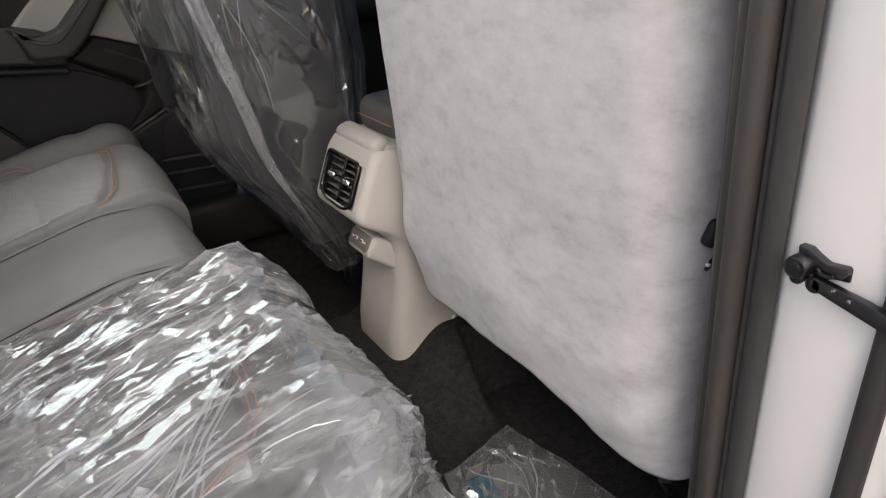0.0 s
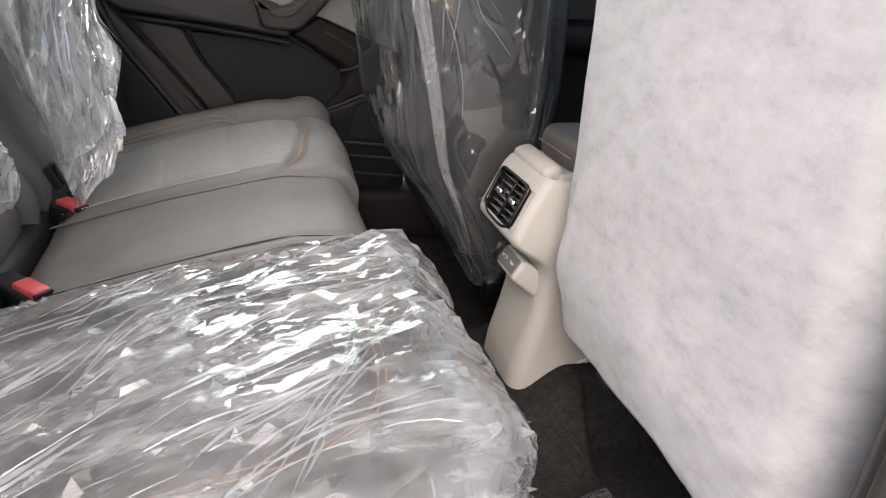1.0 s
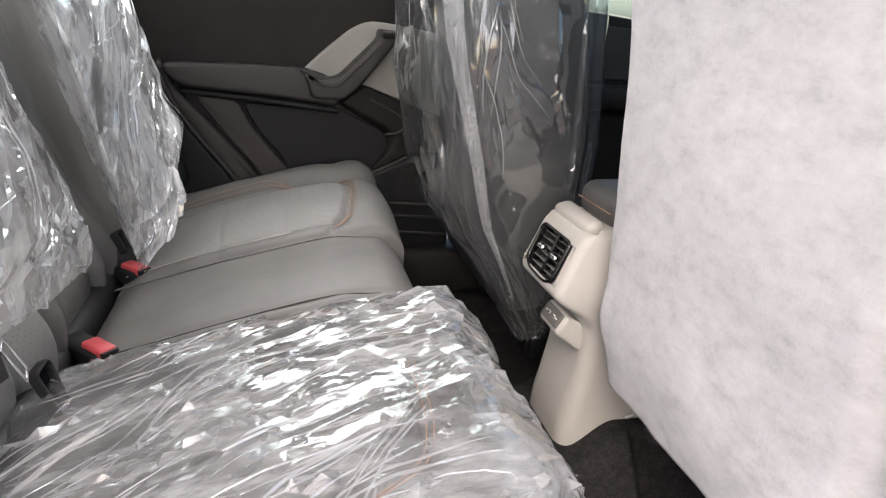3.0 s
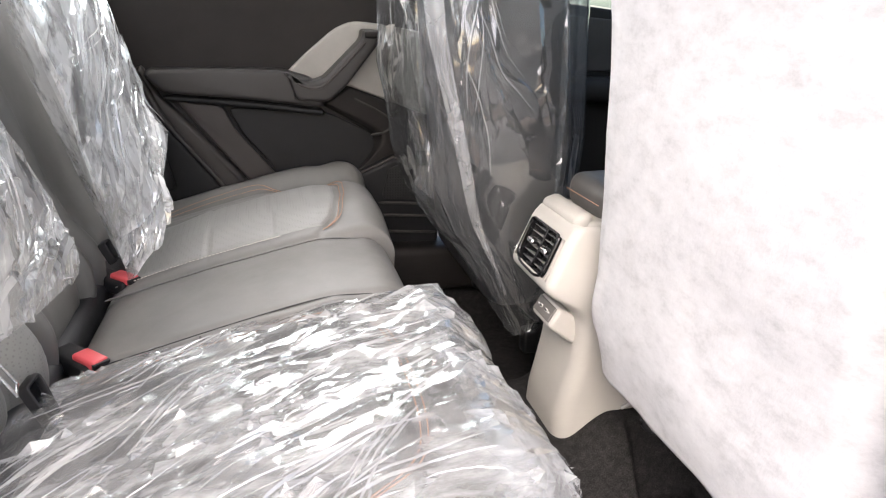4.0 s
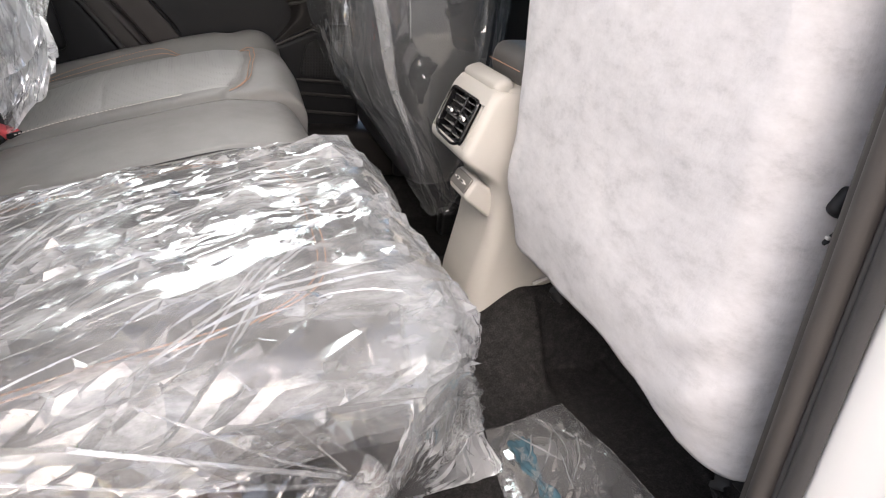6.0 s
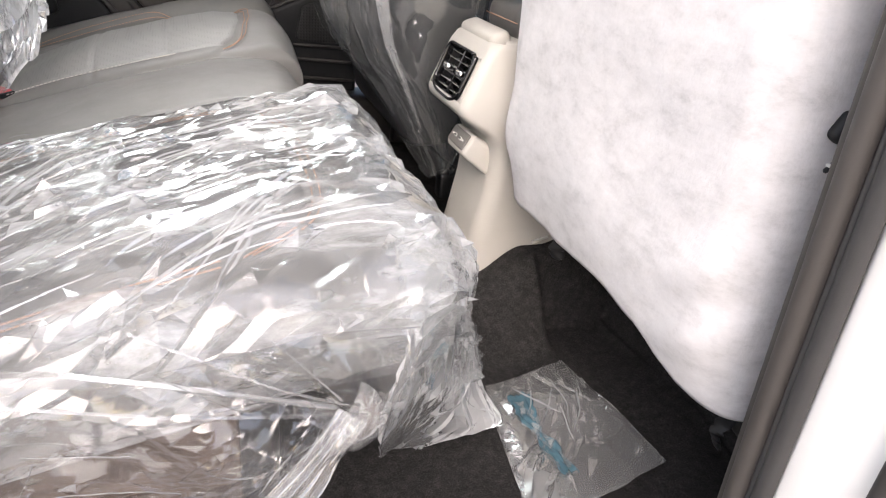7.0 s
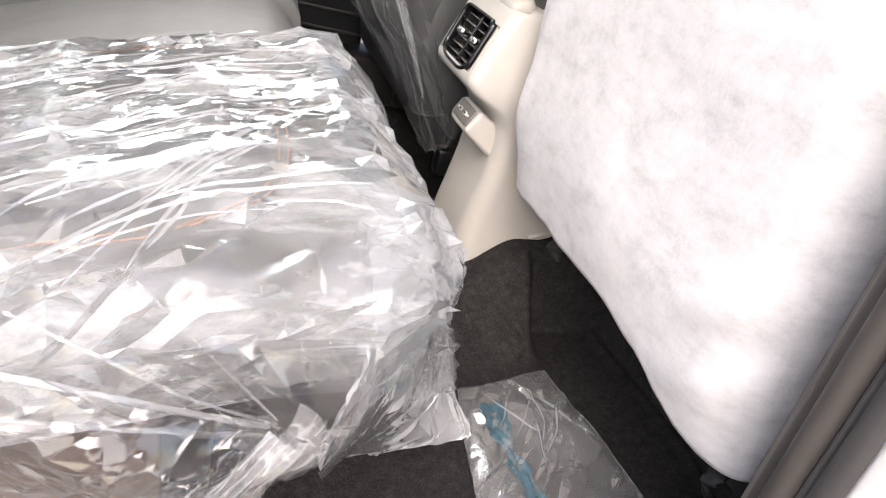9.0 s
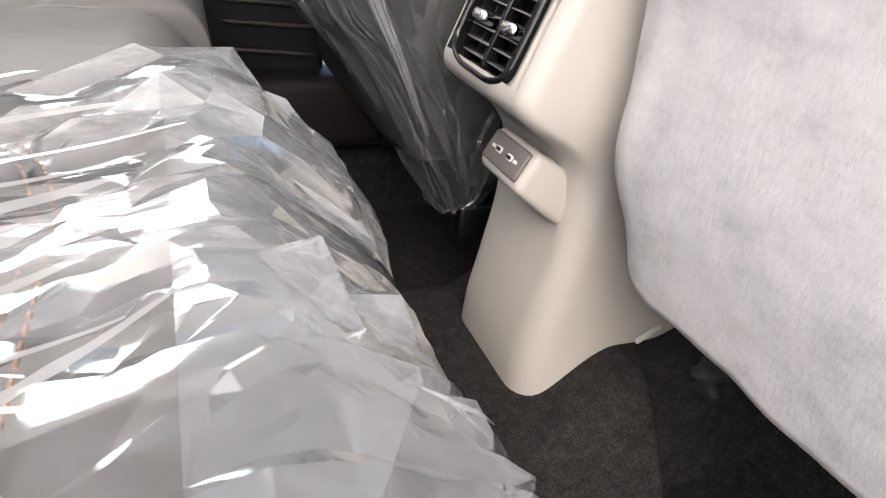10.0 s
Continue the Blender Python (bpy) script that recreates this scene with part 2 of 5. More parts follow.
FILM_FOLD = film("doubled_bag_film", 0.30, 0.08, base=0.12, crinkle=0.03, even=True)
FILM_PLEAT = film("pinched_plastic_film", 0.36, 0.12, base=0.12, crinkle=0.02, even=True)
FILM_BAND = film("gathered_plastic_film", 0.24, 0.12, base=0.14, crinkle=0.06, even=True)
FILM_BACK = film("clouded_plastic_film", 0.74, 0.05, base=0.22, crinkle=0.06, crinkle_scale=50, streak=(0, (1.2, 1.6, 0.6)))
FILM_TAIL = film("doubled_plastic_film", 0.66, 0.07, base=0.17, crinkle=0.10, crinkle_scale=36, even=True)
CONCRETE = surface("tan_concrete", (0.24, 0.19, 0.15), 0.9, grain=120, relief=0.5, mottle=0.2, mottle_scale=2)


# ---- builders ----
def empty(name, label, category, group="", kind="", at=(0, 0, 0)):
    ob = new(name)
    ob.location = at
    ob.empty_display_size = 0.05
    return tagged(ob, label, category, group, kind)


def own(ob, parent):
    if parent is not None:
        ob.parent = parent
        bpy.context.view_layer.update()
        ob.matrix_parent_inverse = parent.matrix_world.inverted()
    return ob


def part(name, bm, mat, parent=None, label="", smooth=True):
    """Links a bmesh as one mesh object under a thing or a part."""
    me = bpy.data.meshes.new(name)
    bm.to_mesh(me)
    bm.free()
    me.materials.append(mat)
    if smooth:
        me.shade_smooth()
        me.set_sharp_from_angle(angle=radians(38))
    ob = own(new(name, me), parent)
    return tagged(ob, label)


def sheet(name, P, mat, parent=None, label="", thickness=0.0, closed_u=False):
    """One mesh from a grid of points P[u, v, xyz]."""
    nu, nv = P.shape[:2]
    idx = np.arange(nu * nv).reshape(nu, nv)
    if closed_u:
        idx = np.vstack([idx, idx[:1]])
    faces = np.stack([idx[:-1, :-1], idx[1:, :-1], idx[1:, 1:], idx[:-1, 1:]], -1).reshape(-1, 4)
    me = bpy.data.meshes.new(name)
    me.from_pydata(P.reshape(-1, 3).tolist(), [], faces.tolist())
    me.materials.append(mat)
    me.shade_smooth()
    ob = own(new(name, me), parent)
    if thickness:
        mod = ob.modifiers.new("thickness", "SOLIDIFY")
        mod.thickness, mod.offset = thickness, -1
    return tagged(ob, label)


def rbox(size, bevel=0.005, m=None, segments=3):
    """A bevelled box, centred, then moved by m."""
    bm = bmesh.new()
    bmesh.ops.create_cube(bm, size=1)
    bmesh.ops.scale(bm, vec=size, verts=bm.verts)
    if bevel:
        bmesh.ops.bevel(bm, geom=list(bm.edges), offset=min(bevel, min(size) * 0.49), segments=segments, profile=0.5, affect="EDGES")
    if m is not None:
        bmesh.ops.transform(bm, matrix=m, verts=bm.verts)
    return bm


def cyl(r, depth, m=None, seg=24, r2=None, bevel=0.0):
    bm = bmesh.new()
    bmesh.ops.create_cone(bm, cap_ends=True, segments=seg, radius1=r, radius2=r if r2 is None else r2, depth=depth)
    if bevel:
        ed = [e for e in bm.edges if len(e.link_faces) == 2 and any(len(f.verts) > 4 for f in e.link_faces)]
        bmesh.ops.bevel(bm, geom=ed, offset=bevel, segments=2, profile=0.5, affect="EDGES")
    if m is not None:
        bmesh.ops.transform(bm, matrix=m, verts=bm.verts)
    return bm


def join(*bms):
    out = bms[0]
    for b in bms[1:]:
        tmp = bpy.data.meshes.new("tmp")
        b.to_mesh(tmp)
        b.free()
        out.from_mesh(tmp)
        bpy.data.meshes.remove(tmp)
    return out


def smooth_path(pts, n):
    """A Catmull-Rom curve through a few control points."""
    p = np.array(pts, float)
    p = np.vstack([2 * p[0] - p[1], p, 2 * p[-1] - p[-2]])
    t = np.linspace(0, len(p) - 3 - 1e-6, n)
    i = t.astype(int)
    f = (t - i)[:, None]
    a, b, c, d = p[i], p[i + 1], p[i + 2], p[i + 3]
    return 0.5 * (2 * b + (c - a) * f + (2 * a - 5 * b + 4 * c - d) * f ** 2 + (3 * b - a - 3 * c + d) * f ** 3)


def tube(pts, r, n=40, seg=10, flat=1.0, twist=0.0, wobble=0.0):
    """A rounded strand swept along a smooth path; flat squashes its section."""
    c = smooth_path(pts, n)
    tan = np.gradient(c, axis=0)
    tan /= np.linalg.norm(tan, axis=1)[:, None]
    up = np.array([0, 0, 1.0]) if abs(tan[0, 2]) < 0.9 else np.array([1.0, 0, 0])
    side = np.cross(tan, up)
    side /= np.linalg.norm(side, axis=1)[:, None]
    nor = np.cross(side, tan)
    a = np.linspace(0, 2 * math.pi, seg, endpoint=False)
    bm = bmesh.new()
    rings = []
    for k in range(n):
        rr = r * (1 + wobble * math.sin(k * 1.7) * math.sin(k * 0.61))
        end = 0.4 if k in (0, n - 1) else 1.0
        ang = a + twist * k / n
        rings.append([bm.verts.new(c[k] + end * rr * (math.cos(x) * side[k] + flat * math.sin(x) * nor[k])) for x in ang])
    for k in range(n - 1):
        for j in range(seg):
            bm.faces.new((rings[k][j], rings[k][(j + 1) % seg], rings[k + 1][(j + 1) % seg], rings[k + 1][j]))
    bm.faces.new(rings[0][::-1]), bm.faces.new(rings[-1])
    bmesh.ops.recalc_face_normals(bm, faces=bm.faces)
    return bm


def stitches(pts, n, length=0.0042, r=0.0007, slant=0.0):
    """A row of short thread stitches along a smooth path."""
    c = smooth_path(pts, n)
    tan = np.gradient(c, axis=0)
    tan /= np.linalg.norm(tan, axis=1)[:, None]
    V, F = [], []
    for p, t in zip(c, tan):
        s = np.cross(t, (0, 0, 1.0))
        s /= np.linalg.norm(s)
        t = t + slant * s
        u = np.cross(s, t)
        b = len(V)
        for e in (-0.5, 0.5):
            for w, h in ((-1, -0.6), (1, -0.6), (0.6, 1), (-0.6, 1)):
                V.append(p + t * length * e * (0.75 if h > 0 else 1) + s * r * w + u * r * h)
        F += [[b + i for i in f] for f in ((0, 1, 2, 3), (7, 6, 5, 4), (0, 4, 5, 1), (1, 5, 6, 2), (2, 6, 7, 3), (3, 7, 4, 0))]
    me = bpy.data.meshes.new("tmp")
    me.from_pydata([tuple(v) for v in V], [], F)
    bm = bmesh.new()
    bm.from_mesh(me)
    bpy.data.meshes.remove(me)
    return bm


def edge_profile(a, b, r, h, n):
    """Positions along an axis and drops below the top, for a draped form from a to b with rounded edges."""
    L = max(b - a - 2 * r, 1e-4)
    side, arc = max(h - r, 0), r * math.pi / 2
    s = np.linspace(0, 2 * side + 2 * arc + L, n)
    pos, drop = np.empty(n), np.empty(n)
    for i, t in enumerate(s):
        rev = t > side + arc + L / 2
        q = s[-1] - t if rev else t
        if q < side:
            p, d = 0.0, h - q
        elif q < side + arc:
            g = (q - side) / r
            p, d = r - r * math.cos(g), r - r * math.sin(g)
        else:
            p, d = r + q - side - arc, 0.0
        pos[i], drop[i] = (b - p) if rev else (a + p), d
    return pos, drop


def drape(x0, x1, y0, y1, r, h, nu, nv, top, ry=None):
    """A cushion-like closed top with rounded edges: grid of points; top(x, y) gives its height."""
    px, dx = edge_profile(x0, x1, r, h, nu)
    py, dy = edge_profile(y0, y1, ry or r, h, nv)
    X, Y = np.meshgrid(px, py, indexing="ij")
    DX, DY = np.meshgrid(dx, dy, indexing="ij")
    D = np.minimum((DX ** 3 + DY ** 3) ** (1 / 3), h)
    # round the corners in plan
    cx, cy = (x0 + x1) / 2, (y0 + y1) / 2
    k = np.clip(DX / h, 0, 1) * np.clip(DY / h, 0, 1)
    X, Y = X + (cx - X) / abs(x1 - x0) * r * k, Y + (cy - Y) / abs(y1 - y0) * r * k
    return np.stack([X, Y, top(X, Y) - D], -1)


def value_noise(x, y, seed=0):
    """Smooth noise in -1..1 on arrays."""
    def h(i, j):
        n = (i * 374761393 + j * 668265263 + seed * 974634777) & 0xFFFFFFFF
        n = ((n ^ (n >> 13)) * 1274126177) & 0xFFFFFFFF
        return ((n ^ (n >> 16)) & 0xFFFF) / 32767.5 - 1
    xi, yi = np.floor(x).astype(np.int64), np.floor(y).astype(np.int64)
    fx, fy = x - xi, y - yi
    fx, fy = fx * fx * (3 - 2 * fx), fy * fy * (3 - 2 * fy)
    return (h(xi, yi) * (1 - fx) + h(xi + 1, yi) * fx) * (1 - fy) + (h(xi, yi + 1) * (1 - fx) + h(xi + 1, yi + 1) * fx) * fy


def tri(t):
    return 2 * np.abs(2 * (t - np.floor(t + 0.5))) - 1


def hash01(i, seed):
    n = (np.asarray(i).astype(np.int64) * 374761393 + seed * 668265263) & 0xFFFFFFFF
    n = ((n ^ (n >> 13)) * 1274126177) & 0xFFFFFFFF
    return ((n ^ (n >> 16)) & 0xFFFF) / 65535.0


def facet_noise(x, y, seed=0):
    """Noise in -1..1 made of flat triangles that meet in straight creases."""
    xi, yi = np.floor(x).astype(np.int64), np.floor(y).astype(np.int64)
    fx, fy = x - xi, y - yi

    def h(i, j):
        return 2 * hash01(i * 7919 + j * 104729, seed) - 1
    a, b, c, d = h(xi, yi), h(xi + 1, yi), h(xi, yi + 1), h(xi + 1, yi + 1)
    p = np.where(fx + fy < 1, a + fx * (b - a) + fy * (c - a), d + (1 - fx) * (c - d) + (1 - fy) * (b - d))
    q = np.where(fx > fy, a + fx * (b - a) + fy * (d - b), a + fy * (c - a) + fx * (d - c))
    return np.where(hash01(xi * 31 + yi * 57, seed + 3) > 0.5, p, q)


def normals(P):
    a, b = np.gradient(P, axis=0), np.gradient(P, axis=1)
    n = np.cross(a, b)
    return n / np.maximum(np.linalg.norm(n, axis=-1, keepdims=True), 1e-9)


def grid_at(P, u, v):
    """Points of a grid P at fractions u, v in 0..1."""
    nu, nv = P.shape[:2]
    a, b = np.clip(u, 0, 1) * (nu - 1), np.clip(v, 0, 1) * (nv - 1)
    i, j = np.minimum(a.astype(int), nu - 2), np.minimum(b.astype(int), nv - 2)
    f, g = (a - i)[:, None], (b - j)[:, None]
    return (P[i, j] * (1 - f) + P[i + 1, j] * f) * (1 - g) + (P[i, j + 1] * (1 - f) + P[i + 1, j + 1] * f) * g


def crumpled(name, P, mat, parent, label, seed, out, along=12.0, spread=14.0, stretch=2.0, calm=0.030, fine=0.008, busy=0.3, amp=0.15, billow=0.007, folds=70, reach=(0.05, 0.30), widths=(0.002, 0.003, 0.0045, 0.007), tall=0.55, crease=16.0, fan=0.0, pleats=0, least=-0.05):
    """Thin film laid over a grid of points P: flat facets of uneven size that meet in sharp creases, small where it is crumpled and wide where it lies calm, with long narrow folds across. along: the folds' angle from the grid's first axis."""
    rng = np.random.default_rng(seed)
    Lu = np.linalg.norm(np.diff(P, axis=0), axis=-1).sum(0).mean()
    Lv = np.linalg.norm(np.diff(P, axis=1), axis=-1).sum(1).mean()
    N = normals(P)
    N *= np.sign((N.reshape(-1, 3).mean(0) * np.array(out)).sum())
    t = radians(along)
    c, s = math.cos(t), math.sin(t)

    def swell(x, y):
        return billow * value_noise(x / 0.14 + seed, y / 0.10, seed + 9) + 0.5 * billow * value_noise(x / 0.06, y / 0.05, seed + 10)

    # folds first: a ridge between two feet
    X, Y, Hh, near = [], [], [], []
    for _ in range(folds):
        cx, cy = rng.uniform(0, Lu), rng.uniform(0, Lv)
        ang = t + radians(rng.normal(0, spread) + fan * (0.5 - cx / Lu))
        long, w = rng.uniform(*reach) * rng.uniform(0.4, 1), rng.choice(widths)
        m = max(4, int(long / (1.3 * w * stretch)))
        q = np.linspace(-0.5, 0.5, m)
        bend = rng.uniform(-0.12, 0.12) * long * q * q * 2
        d = q * long
        lift = tall * rng.uniform(0.5, 1.3) * w * np.clip(1.2 - np.abs(2 * q) ** 2, 0, 1) * (1 + 0.5 * rng.uniform(-1, 1, m))
        for off, up in ((0.0, 1.0), (rng.uniform(0.5, 1.0), -0.15), (-rng.uniform(0.8, 2.0), -0.15)):
            X.append(cx + d * math.cos(ang) - (bend + off * w) * math.sin(ang))
            Y.append(cy + d * math.sin(ang) + (bend + off * w) * math.cos(ang))
            Hh.append(lift * up)
        near.append((cx, cy, ang, long / 2, w * 1.6))
    # loose points, dense in the crumpled patches
    span = 1.2 * (Lu + Lv)
    ga, gb = np.meshgrid(np.arange(-span, span, fine * stretch), np.arange(-span, span, fine), indexing="ij")
    ga, gb = (ga + rng.uniform(-0.45, 0.45, ga.shape) * fine * stretch).ravel(), (gb + rng.uniform(-0.45, 0.45, gb.shape) * fine).ravel()
    x, y = ga * c - gb * s, ga * s + gb * c
    ok = (x > 0.003) & (x < Lu - 0.003) & (y > 0.003) & (y < Lv - 0.003)
    x, y = x[ok], y[ok]
    gate = value_noise(x / 0.085 + 2.1, y / 0.065, seed + 5) + 0.5 * value_noise(x / 0.03, y / 0.028, seed + 6)
    local = fine + (calm - fine) * np.clip((0.9 - 2.0 * busy - gate) * 1.6 + 0.35, 0, 1)
    keep = rng.random(len(x)) < (fine / local) ** 2
    x, y, local = x[keep], y[keep], local[keep]
    for cx, cy, ang, half, w in near:
        a, b = (x - cx) * math.cos(ang) + (y - cy) * math.sin(ang), -(x - cx) * math.sin(ang) + (y - cy) * math.cos(ang)
        far = (np.abs(a) > half) | (np.abs(b) > w)
        x, y, local = x[far], y[far], local[far]
    X.append(x), Y.append(y), Hh.append(amp * local * rng.uniform(-1, 1, len(x)))
    # rim
    for k in range(int(Lu / 0.009) + 1):
        for yy in (0.0, Lv):
            X.append([min(k * 0.009, Lu)]), Y.append([yy]), Hh.append([rng.uniform(-1, 1) * amp * 0.012])
    for k in range(int(Lv / 0.009) + 1):
        for xx in (0.0, Lu):
            X.append([xx]), Y.append([min(k * 0.009, Lv)]), Hh.append([rng.uniform(-1, 1) * amp * 0.012])
    X, Y, Hh = np.concatenate(X), np.concatenate(Y), np.concatenate(Hh)
    ok = (X >= 0) & (X <= Lu) & (Y >= 0) & (Y <= Lv)
    X, Y, Hh = X[ok], Y[ok], Hh[ok]
    a, b = (X * c + Y * s) / stretch, -X * s + Y * c
    vs, _, faces, origin, _, _ = delaunay_2d_cdt([Vector(q) for q in zip(a, b)], [], [], 0, 1e-6)
    first = np.array([o[0] for o in origin])
    X, Y, Hh = X[first], Y[first], Hh[first]
    V = grid_at(P, X / Lu, Y / Lv) + grid_at(N, X / Lu, Y / Lv) * np.maximum(Hh + swell(X, Y), least + 0.3 * Hh)[:, None]
    me = bpy.data.meshes.new(name)
    me.from_pydata(V.tolist(), [], [list(f) for f in faces])
    me.materials.append(mat)
    me.shade_smooth()
    me.set_sharp_from_angle(angle=radians(crease))
    ob = tagged(own(new(name, me), parent), label)
    if pleats:
        # pinched pleats: narrow standing doublings of the film that run out at both ends, some in bundles
        V, F = [], []
        for _ in range(pleats):
            cx, cy = rng.uniform(0.2 * min(0.25, Lu), Lu - 0.2 * min(0.25, Lu)), rng.uniform(0.2 * min(0.25, Lv), Lv - 0.2 * min(0.25, Lv))
            ang = t + radians(rng.normal(0, spread) + fan * (0.5 - cx / Lu))
            for k in range(rng.choice((1, 1, 2, 3))):
                long, w = rng.uniform(*reach) * rng.uniform(0.5, 1.1), rng.choice((0.0005, 0.0008, 0.0011, 0.0016))
                m = max(6, int(long / 0.006))
                q = np.linspace(-1, 1, m)
                bend, lean = rng.uniform(-0.06, 0.06) * long, rng.uniform(-0.8, 0.8)
                d, off = q * long / 2 + rng.uniform(-0.02, 0.02), k * rng.uniform(0.004, 0.010) + bend * q * q + 0.0006 * value_noise(q * 5, q * 0, int(rng.integers(1000)))
                x, y = cx + d * math.cos(ang) - off * math.sin(ang), cy + d * math.sin(ang) + off * math.cos(ang)
                if x.min() < 0.02 or y.min() < 0.03 or x.max() > Lu - min(0.05, 0.2 * Lu) or y.max() > Lv - min(0.05, 0.2 * Lv) or np.abs(np.gradient(grid_at(N, x / Lu, y / Lv), axis=0)).max() > 0.12:
                    continue
                taper = w * np.clip(1 - q * q, 0, 1) ** 0.6 * (1 + 0.35 * rng.uniform(-1, 1, m)) + 0.0003
                p, up = grid_at(P, x / Lu, y / Lv), grid_at(N, x / Lu, y / Lv)
                run = np.gradient(p, axis=0)
                side = np.cross(up, run)
                side /= np.maximum(np.linalg.norm(side, axis=1), 1e-9)[:, None]
                p = p + up * (swell(x, y) + 0.0035)[:, None]
                base = len(V)
                V += (p - side * taper[:, None]).tolist() + (p + (side * lean + up) * taper[:, None]).tolist()
                F += [[base + i, base + i + 1, base + m + i + 1, base + m + i] for i in range(m - 1)]
        me = bpy.data.meshes.new("pleats")
        me.from_pydata(V, [], F)
        me.materials.append(FILM_PLEAT)
        me.shade_smooth()
        tagged(own(new("pleats", me), parent), "whitish pinched pleats in the film", kind="stuff")
    return ob


def slab(name, x0, x1, y0, y1, z0, z1, mat, parent=None, label="", bevel=0.004):
    return part(name, rbox((x1 - x0, y1 - y0, z1 - z0), bevel, pose((x0 + x1) / 2, (y0 + y1) / 2, (z0 + z1) / 2)), mat, parent, label)


def plate(outline, y0, y1, mat, name, parent, label="", bevel=0.006):
    """A flat panel parallel to the car's side: outline in (x, z), from y0 to y1."""
    bm = bmesh.new()
    vs = [bm.verts.new((x, y0, z)) for x, z in outline]
    f = bm.faces.new(vs)
    g = bmesh.ops.extrude_face_region(bm, geom=[f])
    bmesh.ops.translate(bm, vec=(0, y1 - y0, 0), verts=[e for e in g["geom"] if isinstance(e, bmesh.types.BMVert)])
    bmesh.ops.recalc_face_normals(bm, faces=bm.faces)
    if bevel:
        front = [e for e in bm.edges if all(abs(v.co.y - y0) < 1e-6 for v in e.verts)]
        bmesh.ops.bevel(bm, geom=front, offset=bevel, segments=3, profile=0.5, affect="EDGES")
    bmesh.ops.triangulate(bm, faces=[f for f in bm.faces if len(f.verts) > 4])
    ob = part(name, bm, mat, parent, label)
    ob.modifiers.new("normals", "WEIGHTED_NORMAL").keep_sharp = True
    return ob


def rounded(points, n=5, r=0.02):
    """Rounds the corners of a polygon in the plane."""
    out = []
    k = len(points)
    for i in range(k):
        p, a, b = (np.array(points[j % k], float) for j in (i, i - 1, i + 1))
        da, db = a - p, b - p
        la, lb = np.linalg.norm(da), np.linalg.norm(db)
        rr = min(r, la * 0.45, lb * 0.45)
        s, e = p + da / la * rr, p + db / lb * rr
        for t in np.linspace(0, 1, n):
            out.append(tuple((1 - t) ** 2 * s + 2 * t * (1 - t) * p + t ** 2 * e))
    return out


MID = 0.04   # the car's centre line

# ---- setting: ground, cabin shell ----
slab_ground = part("ground", rbox((400, 400, 0.1), 0, pose(0, 0, -0.46)), CONCRETE, None, "tan-grey concrete ground under the car", smooth=False)
tagged(slab_ground, category="ground", kind="structure")

# carpet floor with centre tunnel, front riser and door-side ramp
gx, gy = np.linspace(-0.75, 1.2, 420), np.linspace(-0.60, 0.66, 280)
X, Y = np.meshgrid(gx, gy, indexing="ij")


def step(t, a, b):
    q = np.clip((t - a) / (b - a), 0, 1)
    return q * q * (3 - 2 * q)


def floor_height(X, Y):
    d = np.abs(Y - MID)
    wide = (0.080 + 0.05 * step(X, 0.10, 0.19)) * (1 - step(d, 0.115, 0.225))
    narrow = (0.13 + 0.03 * step(X, 0.22, 0.30)) * (1 - step(d, 0.104, 0.146))
    t = step(X, 0.190, 0.215)
    tunnel = wide * (1 - t) + narrow * t
    base = np.interp(-Y, [-0.2, 0.0, 0.137, 0.344, 0.45, 0.60], [0.34, 0.34, 0.335, 0.350, 0.335, 0.31])
    riser = 0.11 * step(X, base, base + 0.03) + 0.03 * step(X, base + 0.10, base + 0.25) + 0.005 * np.exp(-((X - base + 0.006) / 0.008) ** 2)
    ramp_near = 0.10 * step(-Y, 0.46, 0.60) + 0.10 * step(Y, 0.53, 0.66)
    soft = 0.004 * value_noise(X * 14, Y * 14, 3)
    return np.maximum(np.maximum(tunnel, riser), ramp_near) + soft


carpet = sheet("floor", np.stack([X, Y, floor_height(X, Y)], -1), CARPET, None, "black flecked carpet moulded over the car floor", 0.01)
tagged(carpet, category="floor", kind="structure")

roof = sheet("ceiling", np.stack(np.meshgrid(np.linspace(-1.1, 0.75, 20), np.linspace(-0.60, 0.64, 20), indexing="ij") + [np.zeros((20, 20))], -1), HEADLINER, None, "pale grey fabric headliner under the roof", 0.03)
rv = roof.data.vertices
for q in rv:
    q.co.z = 1.29 - 0.10 * (abs(q.co.y - 0.02) / 0.62) ** 3 - 0.05 * max(0.0, q.co.x - 0.3) - 0.05 * max(0.0, -q.co.x - 0.6)
tagged(roof, category="ceiling", kind="structure")

# side wall beyond the seats, below and between the windows
for nm, x0, x1, z0, z1, mt, lb in (
    ("wall_far_lower", -1.2, 1.3, -0.02, 0.16, DOORDARK, "grey plastic sill trim along the far door"),
    ("wall_rear", -1.2, -1.14, -0.02, 0.84, DOORMID, "dark trim wall behind the rear seat"),
):
    w = slab(nm, x0, x1, 0.665 if "far" in nm else -0.62, 0.72 if "far" in nm else 0.72, z0, z1, mt, None, lb)
    tagged(w, category="wall", kind="structure")
sill = slab("trim_sill_far", -0.7, 1.2, 0.56, 0.664, 0.10, 0.215, DOORDARK, None, "grey plastic sill plate beside the far carpet", 0.02)
tagged(sill, category="sill trim", kind="structure")

